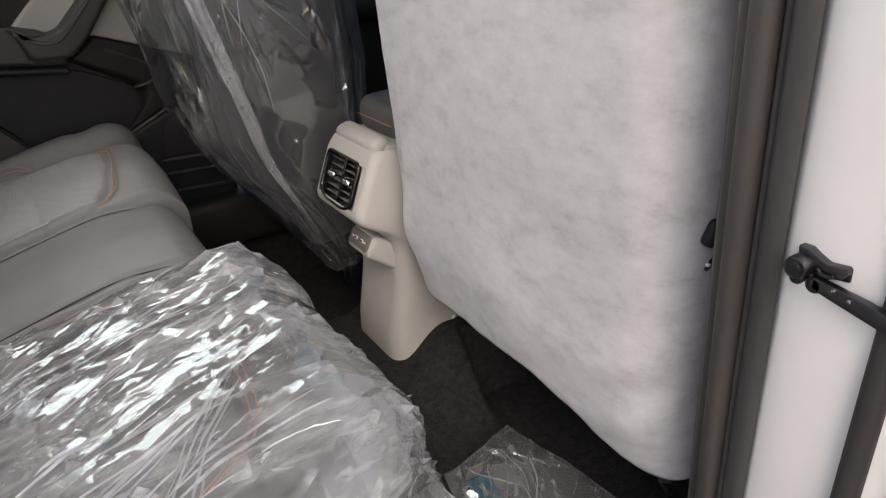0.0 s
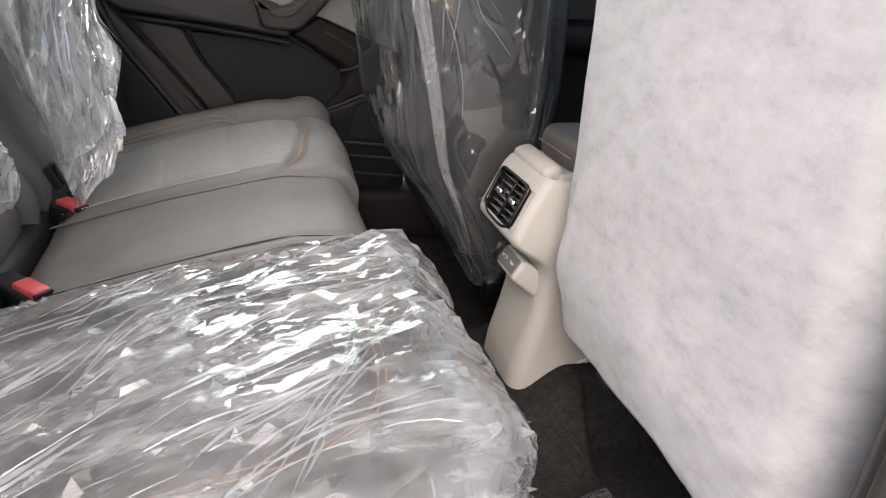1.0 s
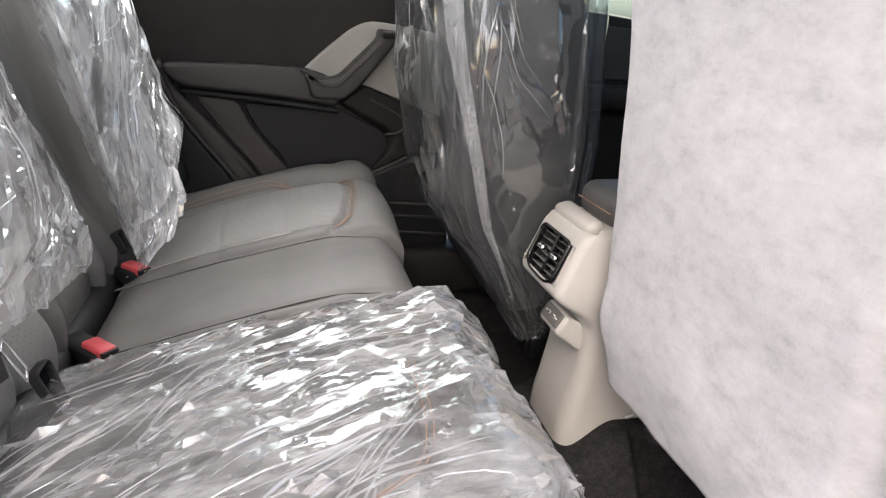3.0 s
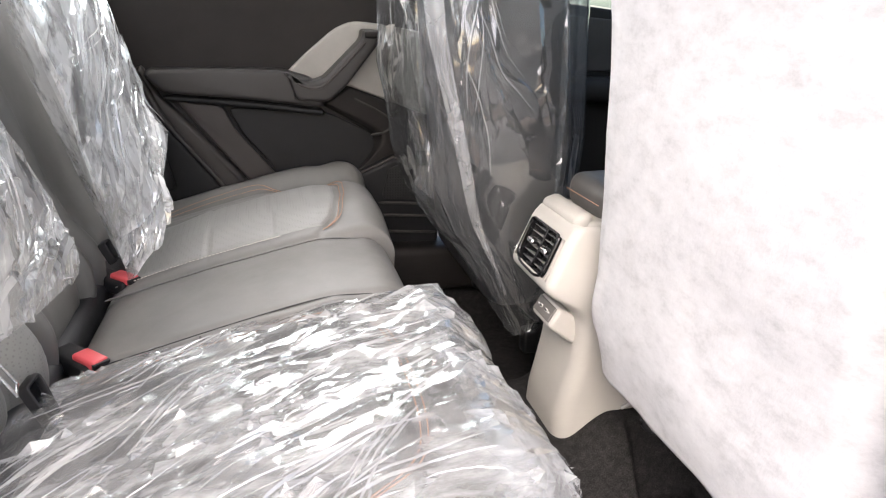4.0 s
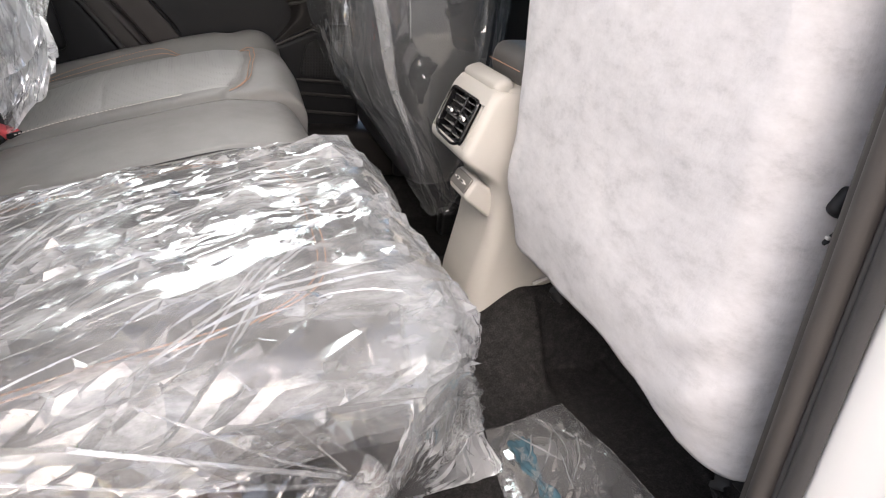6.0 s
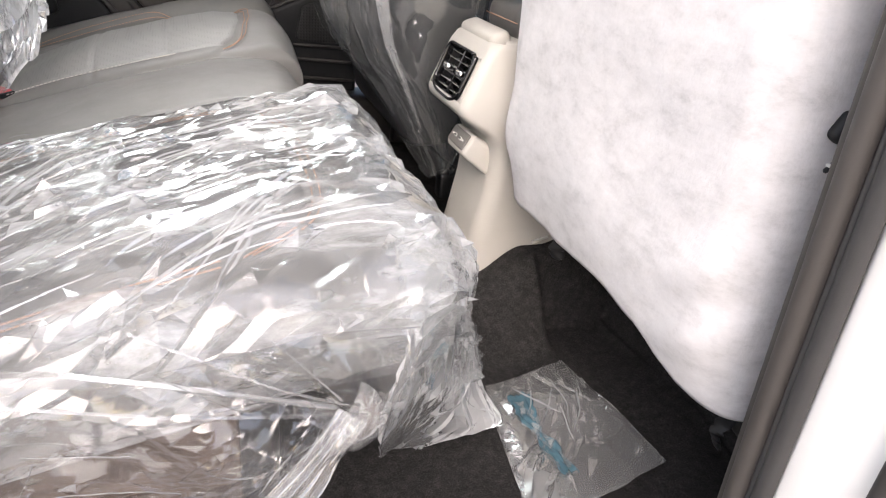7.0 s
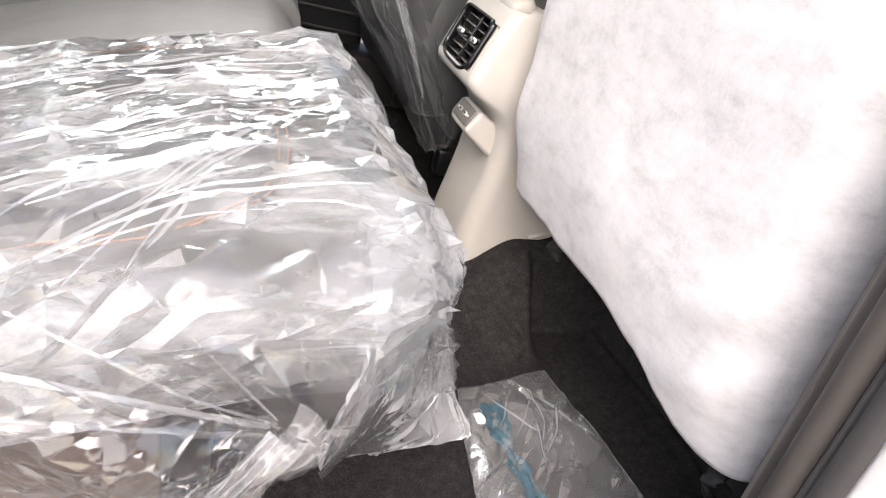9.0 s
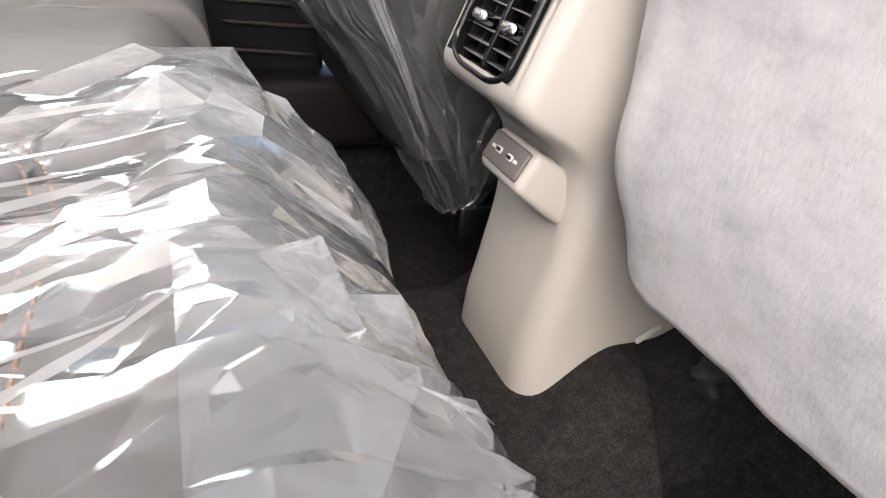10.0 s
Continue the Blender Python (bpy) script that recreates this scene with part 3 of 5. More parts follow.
for nm, x0, x1, ya, yb in (("pillar_far_middle", -0.02, 0.10, 0.60, 0.66), ("pillar_far_rear", -0.98, -0.72, 0.60, 0.66)):
    bm = rbox((x1 - x0, 0.05, 0.46), 0.012, pose((x0 + x1) / 2, 0.635, 1.05, 9, 0, 0))
    tagged(part(nm, bm, HEADLINER, None, "pale grey upper pillar trim between the windows"), category="pillar", kind="structure")

# side trim between rear backrest and far door
trim_rear = plate([(-0.98, 0.0), (-0.30, 0.0), (-0.365, 0.25), (-0.462, 0.385), (-0.550, 0.50), (-0.597, 0.595), (-0.652, 0.70), (-0.70, 0.80), (-0.98, 0.80)], 0.625, 0.66, BLACK, "trim_rear_side", None, "dark plastic trim beside the rear seat back", 0.01)
tagged(trim_rear, category="side trim", kind="structure")
edge = part("trim_door_seal", tube([(-0.36, 0.628, 0.25), (-0.405, 0.628, 0.315), (-0.458, 0.628, 0.388), (-0.545, 0.628, 0.502), (-0.592, 0.628, 0.597), (-0.650, 0.628, 0.71), (-0.73, 0.628, 0.86)], 0.0055, 60), RUBBER, None, "thin dark rubber door seal with a shiny edge")
tagged(edge, category="door seal", kind="structure")


# ---- far rear door ----
def far_door():
    d = empty("door_1", "closed rear door with dark panel and light grey insert", "door", kind="structure", at=(-0.2, 0.68, 0.2))
    plate([(-0.40, 0.16), (0.06, 0.16), (0.06, 0.86), (-0.74, 0.86), (-0.66, 0.70), (-0.47, 0.36)], 0.66, 0.70, DOORDARK, "panel", d, bevel=0.004)
    # upper soft panel
    plate([(-0.66, 0.60), (0.055, 0.60), (0.055, 0.855), (-0.735, 0.855)], 0.652, 0.662, DOORDARK, "upper_panel", d, "dark grained upper door panel", 0.004)
    part("crease", tube([(-0.14, 0.650, 0.775), (-0.05, 0.650, 0.765), (0.055, 0.650, 0.745)], 0.004, 20, 8), DOORDARK, d)
    # light insert behind the pull handle
    plate(rounded([(-0.302, 0.600), (-0.248, 0.652), (-0.189, 0.702), (-0.151, 0.719), (-0.103, 0.716), (0.055, 0.695), (0.055, 0.50), (0.0, 0.523), (-0.157, 0.580), (-0.22, 0.59)], 4, 0.02), 0.643, 0.664, DOORLIGHT, "insert", d, "light grey leatherette door insert", 0.006)
    # armrest that deepens towards the pull handle
    plate(rounded([(-0.580, 0.600), (-0.572, 0.613), (-0.437, 0.617), (-0.300, 0.616), (-0.240, 0.600), (-0.215, 0.575), (-0.213, 0.535), (-0.366, 0.552), (-0.545, 0.565)], 5, 0.02), 0.610, 0.662, ARMREST, "armrest", d, "dark padded door armrest", 0.009)
    plate(rounded([(-0.296, 0.614), (-0.261, 0.592), (-0.219, 0.600), (-0.136, 0.683), (-0.134, 0.704), (-0.092, 0.702), (-0.090, 0.686), (-0.168, 0.586), (-0.205, 0.552), (-0.275, 0.552)], 5, 0.013), 0.588, 0.650, ARMREST, "pull_handle", d, "mid grey plastic pull handle", 0.008)
    part("handle_cap", rbox((0.036, 0.02, 0.015), 0.005, pose(-0.113, 0.592, 0.693)), DOORDARK, d)
    part("handle_ridge", tube([(-0.275, 0.5885, 0.590), (-0.245, 0.5875, 0.581), (-0.218, 0.5870, 0.586), (-0.185, 0.5870, 0.617), (-0.128, 0.5875, 0.677)], 0.0032, 50, 8), DOORMID, d, "lighter ridge along the handle")
    part("seam", tube([(-0.300, 0.603, 0.611), (-0.283, 0.600, 0.590), (-0.278, 0.603, 0.555)], 0.0016, 30, 6), BLACK, d)
    part("armrest_lower_trim", tube([(-0.548, 0.640, 0.553), (-0.42, 0.632, 0.545), (-0.28, 0.622, 0.532), (-0.215, 0.622, 0.524)], 0.007, 40, 10), BLACK, d, "black strip under the armrest")
    # sloping rear edge and lower rear panel
    plate(rounded([(-0.605, 0.605), (-0.585, 0.622), (-0.562, 0.565), (-0.491, 0.489), (-0.413, 0.400), (-0.345, 0.310), (-0.405, 0.310), (-0.462, 0.385), (-0.549, 0.500)], 3, 0.012), 0.634, 0.664, DOORBROWN, "rear_edge", d, "brown-grey sloping door edge", 0.010)
    plate(rounded([(-0.525, 0.547), (-0.432, 0.537), (-0.414, 0.500), (-0.396, 0.470), (-0.339, 0.403), (-0.275, 0.310), (-0.340, 0.310), (-0.408, 0.400), (-0.486, 0.494)], 4, 0.015), 0.644, 0.664, DOORMID, "rear_panel", d, "grey-brown plastic panel at the door's rear edge", 0.006)
    # recess, the moulded shelf ahead of it, storage pocket
    plate(rounded([(-0.424, 0.532), (-0.20, 0.520), (-0.10, 0.47), (-0.09, 0.36), (-0.13, 0.20), (-0.30, 0.20), (-0.33, 0.40), (-0.392, 0.470)], 4, 0.02), 0.655, 0.663, BLACK, "recess", d, "black recessed panel", 0.004)
    part("recess_lip", tube([(-0.428, 0.648, 0.534), (-0.412, 0.646, 0.500), (-0.392, 0.646, 0.468), (-0.335, 0.646, 0.400), (-0.285, 0.646, 0.335)], 0.0024, 40, 8), BLACK, d)
    ca = smooth_path([(-0.215, 0, 0.536), (-0.160, 0, 0.505), (-0.122, 0, 0.482), (-0.104, 0, 0.462), (-0.112, 0, 0.425), (-0.140, 0, 0.386)], 60)
    cb = smooth_path([(-0.160, 0, 0.578), (-0.06, 0, 0.542), (0.055, 0, 0.500), (0.057, 0, 0.437), (-0.027, 0, 0.436), (-0.130, 0, 0.390)], 60)
    W = np.linspace(0, 1, 24)[None, :, None]
    G = ca[:, None] * (1 - W) + cb[:, None] * W
    G[..., 1] = 0.660 - 0.020 * step(W[..., 0], 0.0, 0.16)
    sheet("moulded_shelf", G, DOORDARK, d, "dark moulded panel under the insert", 0.003)
    part("shelf_crease", tube([(-0.150, 0.6425, 0.555), (-0.09, 0.6425, 0.525), (-0.058, 0.6425, 0.500), (-0.075, 0.6425, 0.478), (-0.108, 0.6435, 0.470)], 0.0035, 40, 8), DOORBROWN, d)
    plate(rounded([(-0.20, 0.200), (0.055, 0.200), (0.055, 0.437), (-0.027, 0.436), (-0.092, 0.407), (-0.145, 0.384), (-0.20, 0.36)], 4, 0.018), 0.615, 0.664, BLACK, "storage_pocket", d, "black moulded bottle pocket", 0.012)
    part("pocket_lip", tube([(-0.20, 0.615, 0.362), (-0.143, 0.613, 0.386), (-0.092, 0.612, 0.409), (-0.027, 0.612, 0.438), (0.055, 0.612, 0.440)], 0.0028, 50, 8), DOORMID, d)
    grille = plate(rounded([(-0.087, 0.325), (-0.072, 0.395), (-0.055, 0.404), (0.035, 0.402), (0.035, 0.319)], 4, 0.014), 0.611, 0.616, GRILLE, "speaker_grille", d, "black perforated speaker grille", 0.002)
    for z0, z1 in ((0.317, 0.310), (0.287, 0.279), (0.247, 0.238)):
        part("slot_rib", tube([(-0.095, 0.610, z0), (-0.02, 0.609, (z0 + z1) / 2), (0.05, 0.610, z1)], 0.0035, 12, 8), DOORBROWN, d)
    plate([(-0.74, 0.862), (0.06, 0.862), (0.05, 0.885), (-0.75, 0.885)], 0.632, 0.69, RUBBER, "window_seal", d, "black rubber window seal", 0.003)
    gl = plate([(-0.74, 0.885), (0.05, 0.885), (0.03, 1.24), (-0.70, 1.24)], 0.660, 0.664, GLASS, "window_pane", d, "clear side window glass", 0)
    gl.visible_shadow = False
    return d


far_door()


def front_far_door():
    d = empty("door_2", "closed front door with dark panel and side window", "door", kind="structure", at=(0.6, 0.68, 0.2))
    plate([(0.10, 0.16), (1.15, 0.16), (1.15, 0.74), (0.50, 0.762), (0.30, 0.780), (0.10, 0.81)], 0.655, 0.70, DOORDARK, "panel", d, bevel=0.006)
    part("armrest", rbox((0.5, 0.07, 0.06), 0.02, pose(0.5, 0.625, 0.58)), DOORDARK, d)
    plate([(0.14, 0.62), (0.6, 0.62), (0.6, 0.735), (0.14, 0.76)], 0.645, 0.656, DOORMID, "insert", d, bevel=0.005)
    gl = plate([(0.11, 0.815), (0.30, 0.784), (0.50, 0.766), (1.10, 0.745), (0.70, 1.24), (0.10, 1.24)], 0.660, 0.664, GLASS, "window_pane", d, "clear side window glass", 0)
    gl.visible_shadow = False


front_far_door()

dash = empty("dashboard", "dark dashboard across the front of the cabin", "dashboard", at=(1.05, MID, 0.3))
part("body", rbox((0.4, 1.2, 0.42), 0.08, pose(1.1, MID, 0.62)), BLACK, dash)
part("lower_panel", rbox((0.25, 1.15, 0.4), 0.05, pose(1.15, MID, 0.25)), BLACK, dash)
rg = part("rear_window", rbox((0.006, 1.10, 0.45), 0, pose(-1.12, MID, 1.04, 0, 22, 0)), GLASS, None, "clear sloping rear window glass")
rg.visible_shadow = False
tagged(rg, category="rear window", kind="structure")
ws = part("windscreen", rbox((0.006, 1.15, 0.66), 0, pose(0.98, MID, 1.05, 0, -48, 0)), GLASS, None, "clear sloping windscreen glass")
ws.visible_shadow = False
tagged(ws, category="windscreen", kind="structure")
fw = slab("wall_front", 1.26, 1.32, -0.62, 0.72, -0.05, 0.85, BLACK, None, "dark bulkhead ahead of the dashboard")
tagged(fw, category="wall", kind="structure")


# ---- near side: middle pillar, sill, open door ----
def strip(path_bottom, path_top, mat, name, parent, label="", n=24, bow=0.0):
    """An upright moulding: a profile in plan (x, y), swept from its bottom to its top profile."""
    a, b = np.array(path_bottom), np.array(path_top)
    zs = np.linspace(0, 1, n)
    P = np.empty((n, len(a), 3))
    for i, t in enumerate(zs):
        P[i] = a * (1 - t) + b * t
        P[i, :, 0] += bow * math.sin(math.pi * t)
    return sheet(name, P, mat, parent, label)


def pillar():
    p = empty("pillar_near_middle", "middle door pillar with grey trim, rubber seal and white paint", "pillar", kind="structure", at=(0.12, -0.64, 0.0))
    zb, zt = 0.02, 0.69

    def prof(pts, lean_x=-0.036, z0=zb, z1=zt, iny=0.0):
        return [(x, y, z0) for x, y in pts], [(x + lean_x, y + iny, z1) for x, y in pts]

    # grained trim, from the cabin side round to the seal
    b, t = prof([(0.30, -0.570), (0.22, -0.563), (0.182, -0.563), (0.165, -0.567), (0.157, -0.574), (0.1505, -0.5815), (0.1502, -0.5835), (0.1525, -0.5845), (0.1520, -0.5860), (0.1460, -0.5875), (0.140, -0.595), (0.143, -0.603), (0.157, -0.61)])
    strip(b, t, TRIM, "lower_trim", p, "brown-grey grained pillar trim")
    # rubber seal: two beads and a groove
    cs = []
    for cx, cy, r in ((0.132, -0.602, 0.0085), (0.117, -0.620, 0.0100)):
        a = np.linspace(math.radians(-60), math.radians(240), 14)
        cs.append([(cx - r * math.sin(q) * 1.0, cy - r * math.cos(q)) for q in a])
    for pts, mt, lb in zip(cs, (SEALBROWN, SEALBROWN), ("brown-grey rubber door seal", "brown-grey rubber door seal")):
        b, t = prof(pts, lean_x=-0.066, z1=1.24)
        strip(b, t, mt, "seal_bead", p, lb)
    b, t = prof([(0.147, -0.594), (0.143, -0.606), (0.136, -0.614), (0.127, -0.622), (0.121, -0.6265), (0.1205, -0.6285), (0.1135, -0.6290), (0.1105, -0.6315), (0.1110, -0.6345), (0.1140, -0.6355), (0.1140, -0.6370), (0.1065, -0.6385), (0.1030, -0.6430), (0.1015, -0.6480), (0.1010, -0.6530), (0.104, -0.6580)], lean_x=-0.052, z1=1.24)
    strip(b, t, SEALGREY, "seal_base", p, "dark grey rubber lip against the paint")
    # white painted flange, rounded towards the door
    b, t = prof([(0.135, -0.640), (0.115, -0.648), (0.107, -0.654), (0.103, -0.662), (0.100, -0.680), (0.099, -0.705), (0.102, -0.735), (0.108, -0.752), (0.13, -0.760), (0.17, -0.764), (0.24, -0.765)], lean_x=-0.042, z0=-0.05, z1=1.24)
    strip(b, t, PAINT, "painted_flange", p, "white painted door pillar")
    # pale upper trim above the belt line
    b, t = prof([(0.30, -0.56), (0.20, -0.555), (0.162, -0.562), (0.148, -0.570), (0.140, -0.582), (0.148, -0.60)], lean_x=-0.05, z0=0.69, z1=1.26, iny=0.05)
    b = [(x - 0.036, y, z) for x, y, z in b]
    t = [(x - 0.036, y, z) for x, y, z in t]
    strip(b, t, HEADLINER, "upper_trim", p, "pale grey upper pillar trim")
    # joint line of the trim
    part("clip", rbox((0.012, 0.01, 0.004), 0.0015, pose(0.124, -0.628, 0.41, 0, 0, -30)), RUBBER, p)
    part("clip", rbox((0.012, 0.01, 0.004), 0.0015, pose(0.124, -0.628, 0.404, 0, 0, -30)), RUBBER, p)
    return p


pillar()

sillp = empty("sill_near", "dark plastic door sill with white painted step", "door sill", kind="structure", at=(-0.3, -0.65, 0.0))
part("sill_plate", rbox((0.98, 0.10, 0.05), 0.016, pose(-0.36, -0.615, 0.085)), SEALBROWN, sillp, "dark brown-grey plastic sill plate")
part("sill_seal", tube([(0.13, -0.655, 0.11), (-0.3, -0.668, 0.112), (-0.85, -0.668, 0.112)], 0.010, 20), RUBBER, sillp)
part("painted_step", rbox((1.15, 0.12, 0.14), 0.03, pose(-0.36, -0.735, 0.0)), PAINT, sillp, "white painted outer sill")
part("outer_skirt", rbox((2.4, 0.05, 0.24), 0.02, pose(0.0, -0.80, -0.14)), PAINT, sillp)

# check strap and its bracket
strap = empty("door_check_strap", "black steel door check strap bolted to the white pillar", "door hinge", at=(0.09, -0.69, 0.545))
def prism(outline, x0, x1, bevel=0.001):
    """An outline in y and z, given thickness along x."""
    bm = bmesh.new()
    f = bm.faces.new([bm.verts.new((x0, y, z)) for y, z in outline])
    up = bmesh.ops.extrude_face_region(bm, geom=[f])
    bmesh.ops.translate(bm, vec=(x1 - x0, 0, 0), verts=[v for v in up["geom"] if isinstance(v, bmesh.types.BMVert)])
    bmesh.ops.recalc_face_normals(bm, faces=bm.faces)
    bmesh.ops.bevel(bm, geom=list(bm.edges), offset=bevel, segments=2, profile=0.5, affect="EDGES")
    return bm


part("bracket", prism([(-0.6705, 0.5525), (-0.6775, 0.5525), (-0.6835, 0.5490), (-0.6900, 0.5462), (-0.7020, 0.5480), (-0.7028, 0.5440), (-0.7000, 0.5395), (-0.6890, 0.5365), (-0.6800, 0.5360), (-0.6720, 0.5400)], 0.074, 0.081), STEEL, strap, "bent dark steel bracket plate")
part("bracket_foot", prism([(-0.690, 0.546), (-0.703, 0.547), (-0.703, 0.537), (-0.690, 0.535)], 0.079, 0.102), STEEL, strap)
pivot = part("pivot", cyl(0.0078, 0.014, pose(0.073, -0.6752, 0.5405, 0, 90, 0), 28, bevel=0.002), STEEL, strap, "round dark steel pivot")
part("pivot_cap", cyl(0.0050, 0.004, pose(0.0650, -0.6752, 0.5405, 0, 90, 0), 20, bevel=0.0012), BLACK, pivot)
part("pivot_rim", tube([(0.0662, -0.6752 + 0.0064 * math.cos(a), 0.5405 + 0.0064 * math.sin(a)) for a in np.linspace(0, 2 * math.pi, 24)], 0.0009, 60, 8), STEEL, pivot)
part("bracket_rib", tube([(0.0730, -0.6850, 0.5425), (0.0725, -0.6880, 0.5398), (0.0725, -0.6925, 0.5392), (0.0730, -0.6960, 0.5410)], 0.0013, 20, 8), BLACK, strap)
part("stop", cyl(0.0046, 0.010, pose(0.075, -0.6745, 0.5318, 0, 90, 0), 18, bevel=0.0015), BLACK, strap)
part("stop", cyl(0.0056, 0.010, pose(0.075, -0.6862, 0.5312, 0, 90, 0), 18, bevel=0.0015), BLACK, strap)
part("arm", prism([(-0.6850, 0.5370), (-0.6850, 0.5285), (-0.7180, 0.5215), (-0.7480, 0.5150), (-0.7480, 0.5265), (-0.7180, 0.5330)], 0.070, 0.076), STEEL, strap, "flat steel check arm")
for y, z in ((-0.6990, 0.5335), (-0.7090, 0.5305)):
    part("rivet", cyl(0.0013, 0.002, pose(0.0696, y, z, 0, 90, 0), 12, bevel=0.0004), CHROME, strap)


def open_door():
    d = empty("door_3", "open rear door seen along its inner edge", "door", kind="structure", at=(0.1, -0.8, 0.2))
    m = pose(0.080, -0.713, 0, 0, 0, 3)
    for nm, size, c, mt, bv, lb in (
        ("shell", (0.07, 0.92, 0.95), (0.075, -0.47, 0.50), PAINT, 0.02, "white painted door shell"),
        ("inner_panel", (0.05, 0.86, 0.78), (0.022, -0.475, 0.50), DOORDARK, 0.02, "dark inner door panel"),
        ("lower_pocket", (0.05, 0.60, 0.20), (-0.015, -0.42, 0.20), DOORMID, 0.03, "grey door pocket"),
        ("armrest", (0.07, 0.50, 0.07), (-0.02, -0.50, 0.62), DOORDARK, 0.025, "dark armrest"),
        ("edge_seal", (0.016, 0.016, 0.92), (0.002, -0.018, 0.52), RUBBER, 0.006, "black rubber seal on the door edge"),
    ):
        part(nm, rbox(size, bv, m @ pose(*c)), mt, d, lb)
    gl = part("window_pane", rbox((0.005, 0.80, 0.30), 0, m @ pose(0.06, -0.47, 1.12, 0, 8, 0)), GLASS, d, "clear side window glass")
    gl.visible_shadow = False


open_door()

nf = empty("door_4", "closed white front door beside the covered seat", "door", kind="structure", at=(0.7, -0.68, 0.2))
part("panel", rbox((1.0, 0.06, 0.72), 0.02, pose(0.75, -0.66, 0.5)), DOORDARK, nf)
part("shell", rbox((1.05, 0.06, 0.95), 0.03, pose(0.76, -0.745, 0.42)), PAINT, nf, "white painted door shell")
gl = part("window_pane", rbox((0.9, 0.005, 0.32), 0, pose(0.7, -0.66, 1.0, -6, 0, 0)), GLASS, nf, "clear side window glass")
gl.visible_shadow = False
rq = slab("wall_near_rear", -1.2, -0.86, -0.72, -0.62, -0.1, 1.15, PAINT, None, "white painted body behind the door opening")
tagged(rq, category="wall", kind="structure")
rail = part("roof_rail", rbox((2.1, 0.10, 0.07), 0.03, pose(-0.1, -0.61, 1.25)), PAINT, None, "white painted roof rail over the door opening")
tagged(rail, category="roof rail", kind="structure")


# ---- rear seat ----
def seat_top(x, y):
    z = 0.383 - 0.088 * np.clip((-0.26 - x) / 0.34, 0, 1.2) ** 1.15
    return z


def panel_front(y):
    """Where the far cushion's padded centre panel ends at the front."""
    return np.interp(y, [0.22, 0.235, 0.27, 0.36, 0.43, 0.47, 0.495, 0.51], [-0.262, -0.248, -0.228, -0.213, -0.210, -0.222, -0.25, -0.30])


def cushion_far(x, y):
    hump = 0.022 * step(x, -0.62, -0.45) * (1 - step(y, 0.44, 0.515)) * step(y, 0.20, 0.34)
    bolster = 0.030 * step(y, 0.535, 0.59) * (1 - step(y, 0.60, 0.66)) + 0.010 * step(x, -0.24, -0.19)
    groove = -0.005 * np.exp(-((x - panel_front(y)) / 0.007) ** 2) * (y < 0.51) - 0.004 * np.exp(-((y - 0.557) / 0.006) ** 2) * (x < -0.33)
    ribs = -0.0018 * np.exp(-((x + 0.45) / 0.005) ** 2) - 0.0018 * np.exp(-((x + 0.34) / 0.005) ** 2)
    return seat_top(x, y) - 0.004 + hump + bolster + groove + ribs * (y < 0.5) + 0.0015 * value_noise(x * 18, y * 18, 5)


def cushion_mid(x, y):
    return seat_top(x, y) - 0.010 - 0.004 * np.exp(-((y + 0.040) / 0.006) ** 2) + 0.006 * np.clip(1 - ((y - 0.08) / 0.14) ** 2, 0, 1) + 0.0015 * value_noise(x * 16, y * 16, 8)


def cushion_near(x, y):
    crown = 0.003 * np.clip(1 - ((y + 0.25) / 0.20) ** 2, 0, 1)
    bolster = -0.020 * step(-y, 0.40, 0.52)
    groove = -0.005 * np.exp(-((x + 0.215) / 0.010) ** 2)
    return seat_top(x, y) - 0.008 + crown + bolster + groove + 0.002 * value_noise(x * 18, y * 18, 6)


bench = empty("rear_seat", "grey leatherette rear bench with orange stitching, partly wrapped", "car seat", at=(-0.35, MID, 0.0))
part("seat_base", rbox((0.40, 1.02, 0.20), 0.03, pose(-0.45, 0.095, 0.125)), DARK_SEAT, bench, "dark seat base under the cushion")
part("seat_bight", rbox((0.08, 1.10, 0.11), 0.02, pose(-0.655, 0.05, 0.245)), DARK_SEAT, bench)
# added board behind the skirt; its brown imitates the ground mirrored in the film
part("reflection_board", rbox((0.36, 0.012, 0.22), 0.004, pose(-0.47, -0.424, 0.195)), TAN, bench, "added brown board in place of the ground's reflections in the film")
FAR = sheet("far_cushion", drape(-0.62, -0.131, 0.205, 0.640, 0.055, 0.15, 180, 160, cushion_far, 0.022), GREY, bench, "grey leatherette outer seat cushion")
MIDDLE = sheet("middle_cushion", drape(-0.62, -0.145, -0.070, 0.208, 0.055, 0.15, 160, 120, cushion_mid, 0.022), GREY, bench, "plain grey middle seat cushion")
NEAR = sheet("near_cushion", drape(-0.62, -0.142, -0.498, -0.066, 0.050, 0.075, 160, 160, cushion_near, 0.022), GREY, bench)
# lighter inset panels, padded just proud of the cushions and sewn down at their rims
def rim(A, B):
    q = np.minimum(np.minimum(A - A.min(), A.max() - A), np.minimum(B - B.min(), B.max() - B))
    return -0.0015 + 0.0042 * step(q, 0.0, 0.014)


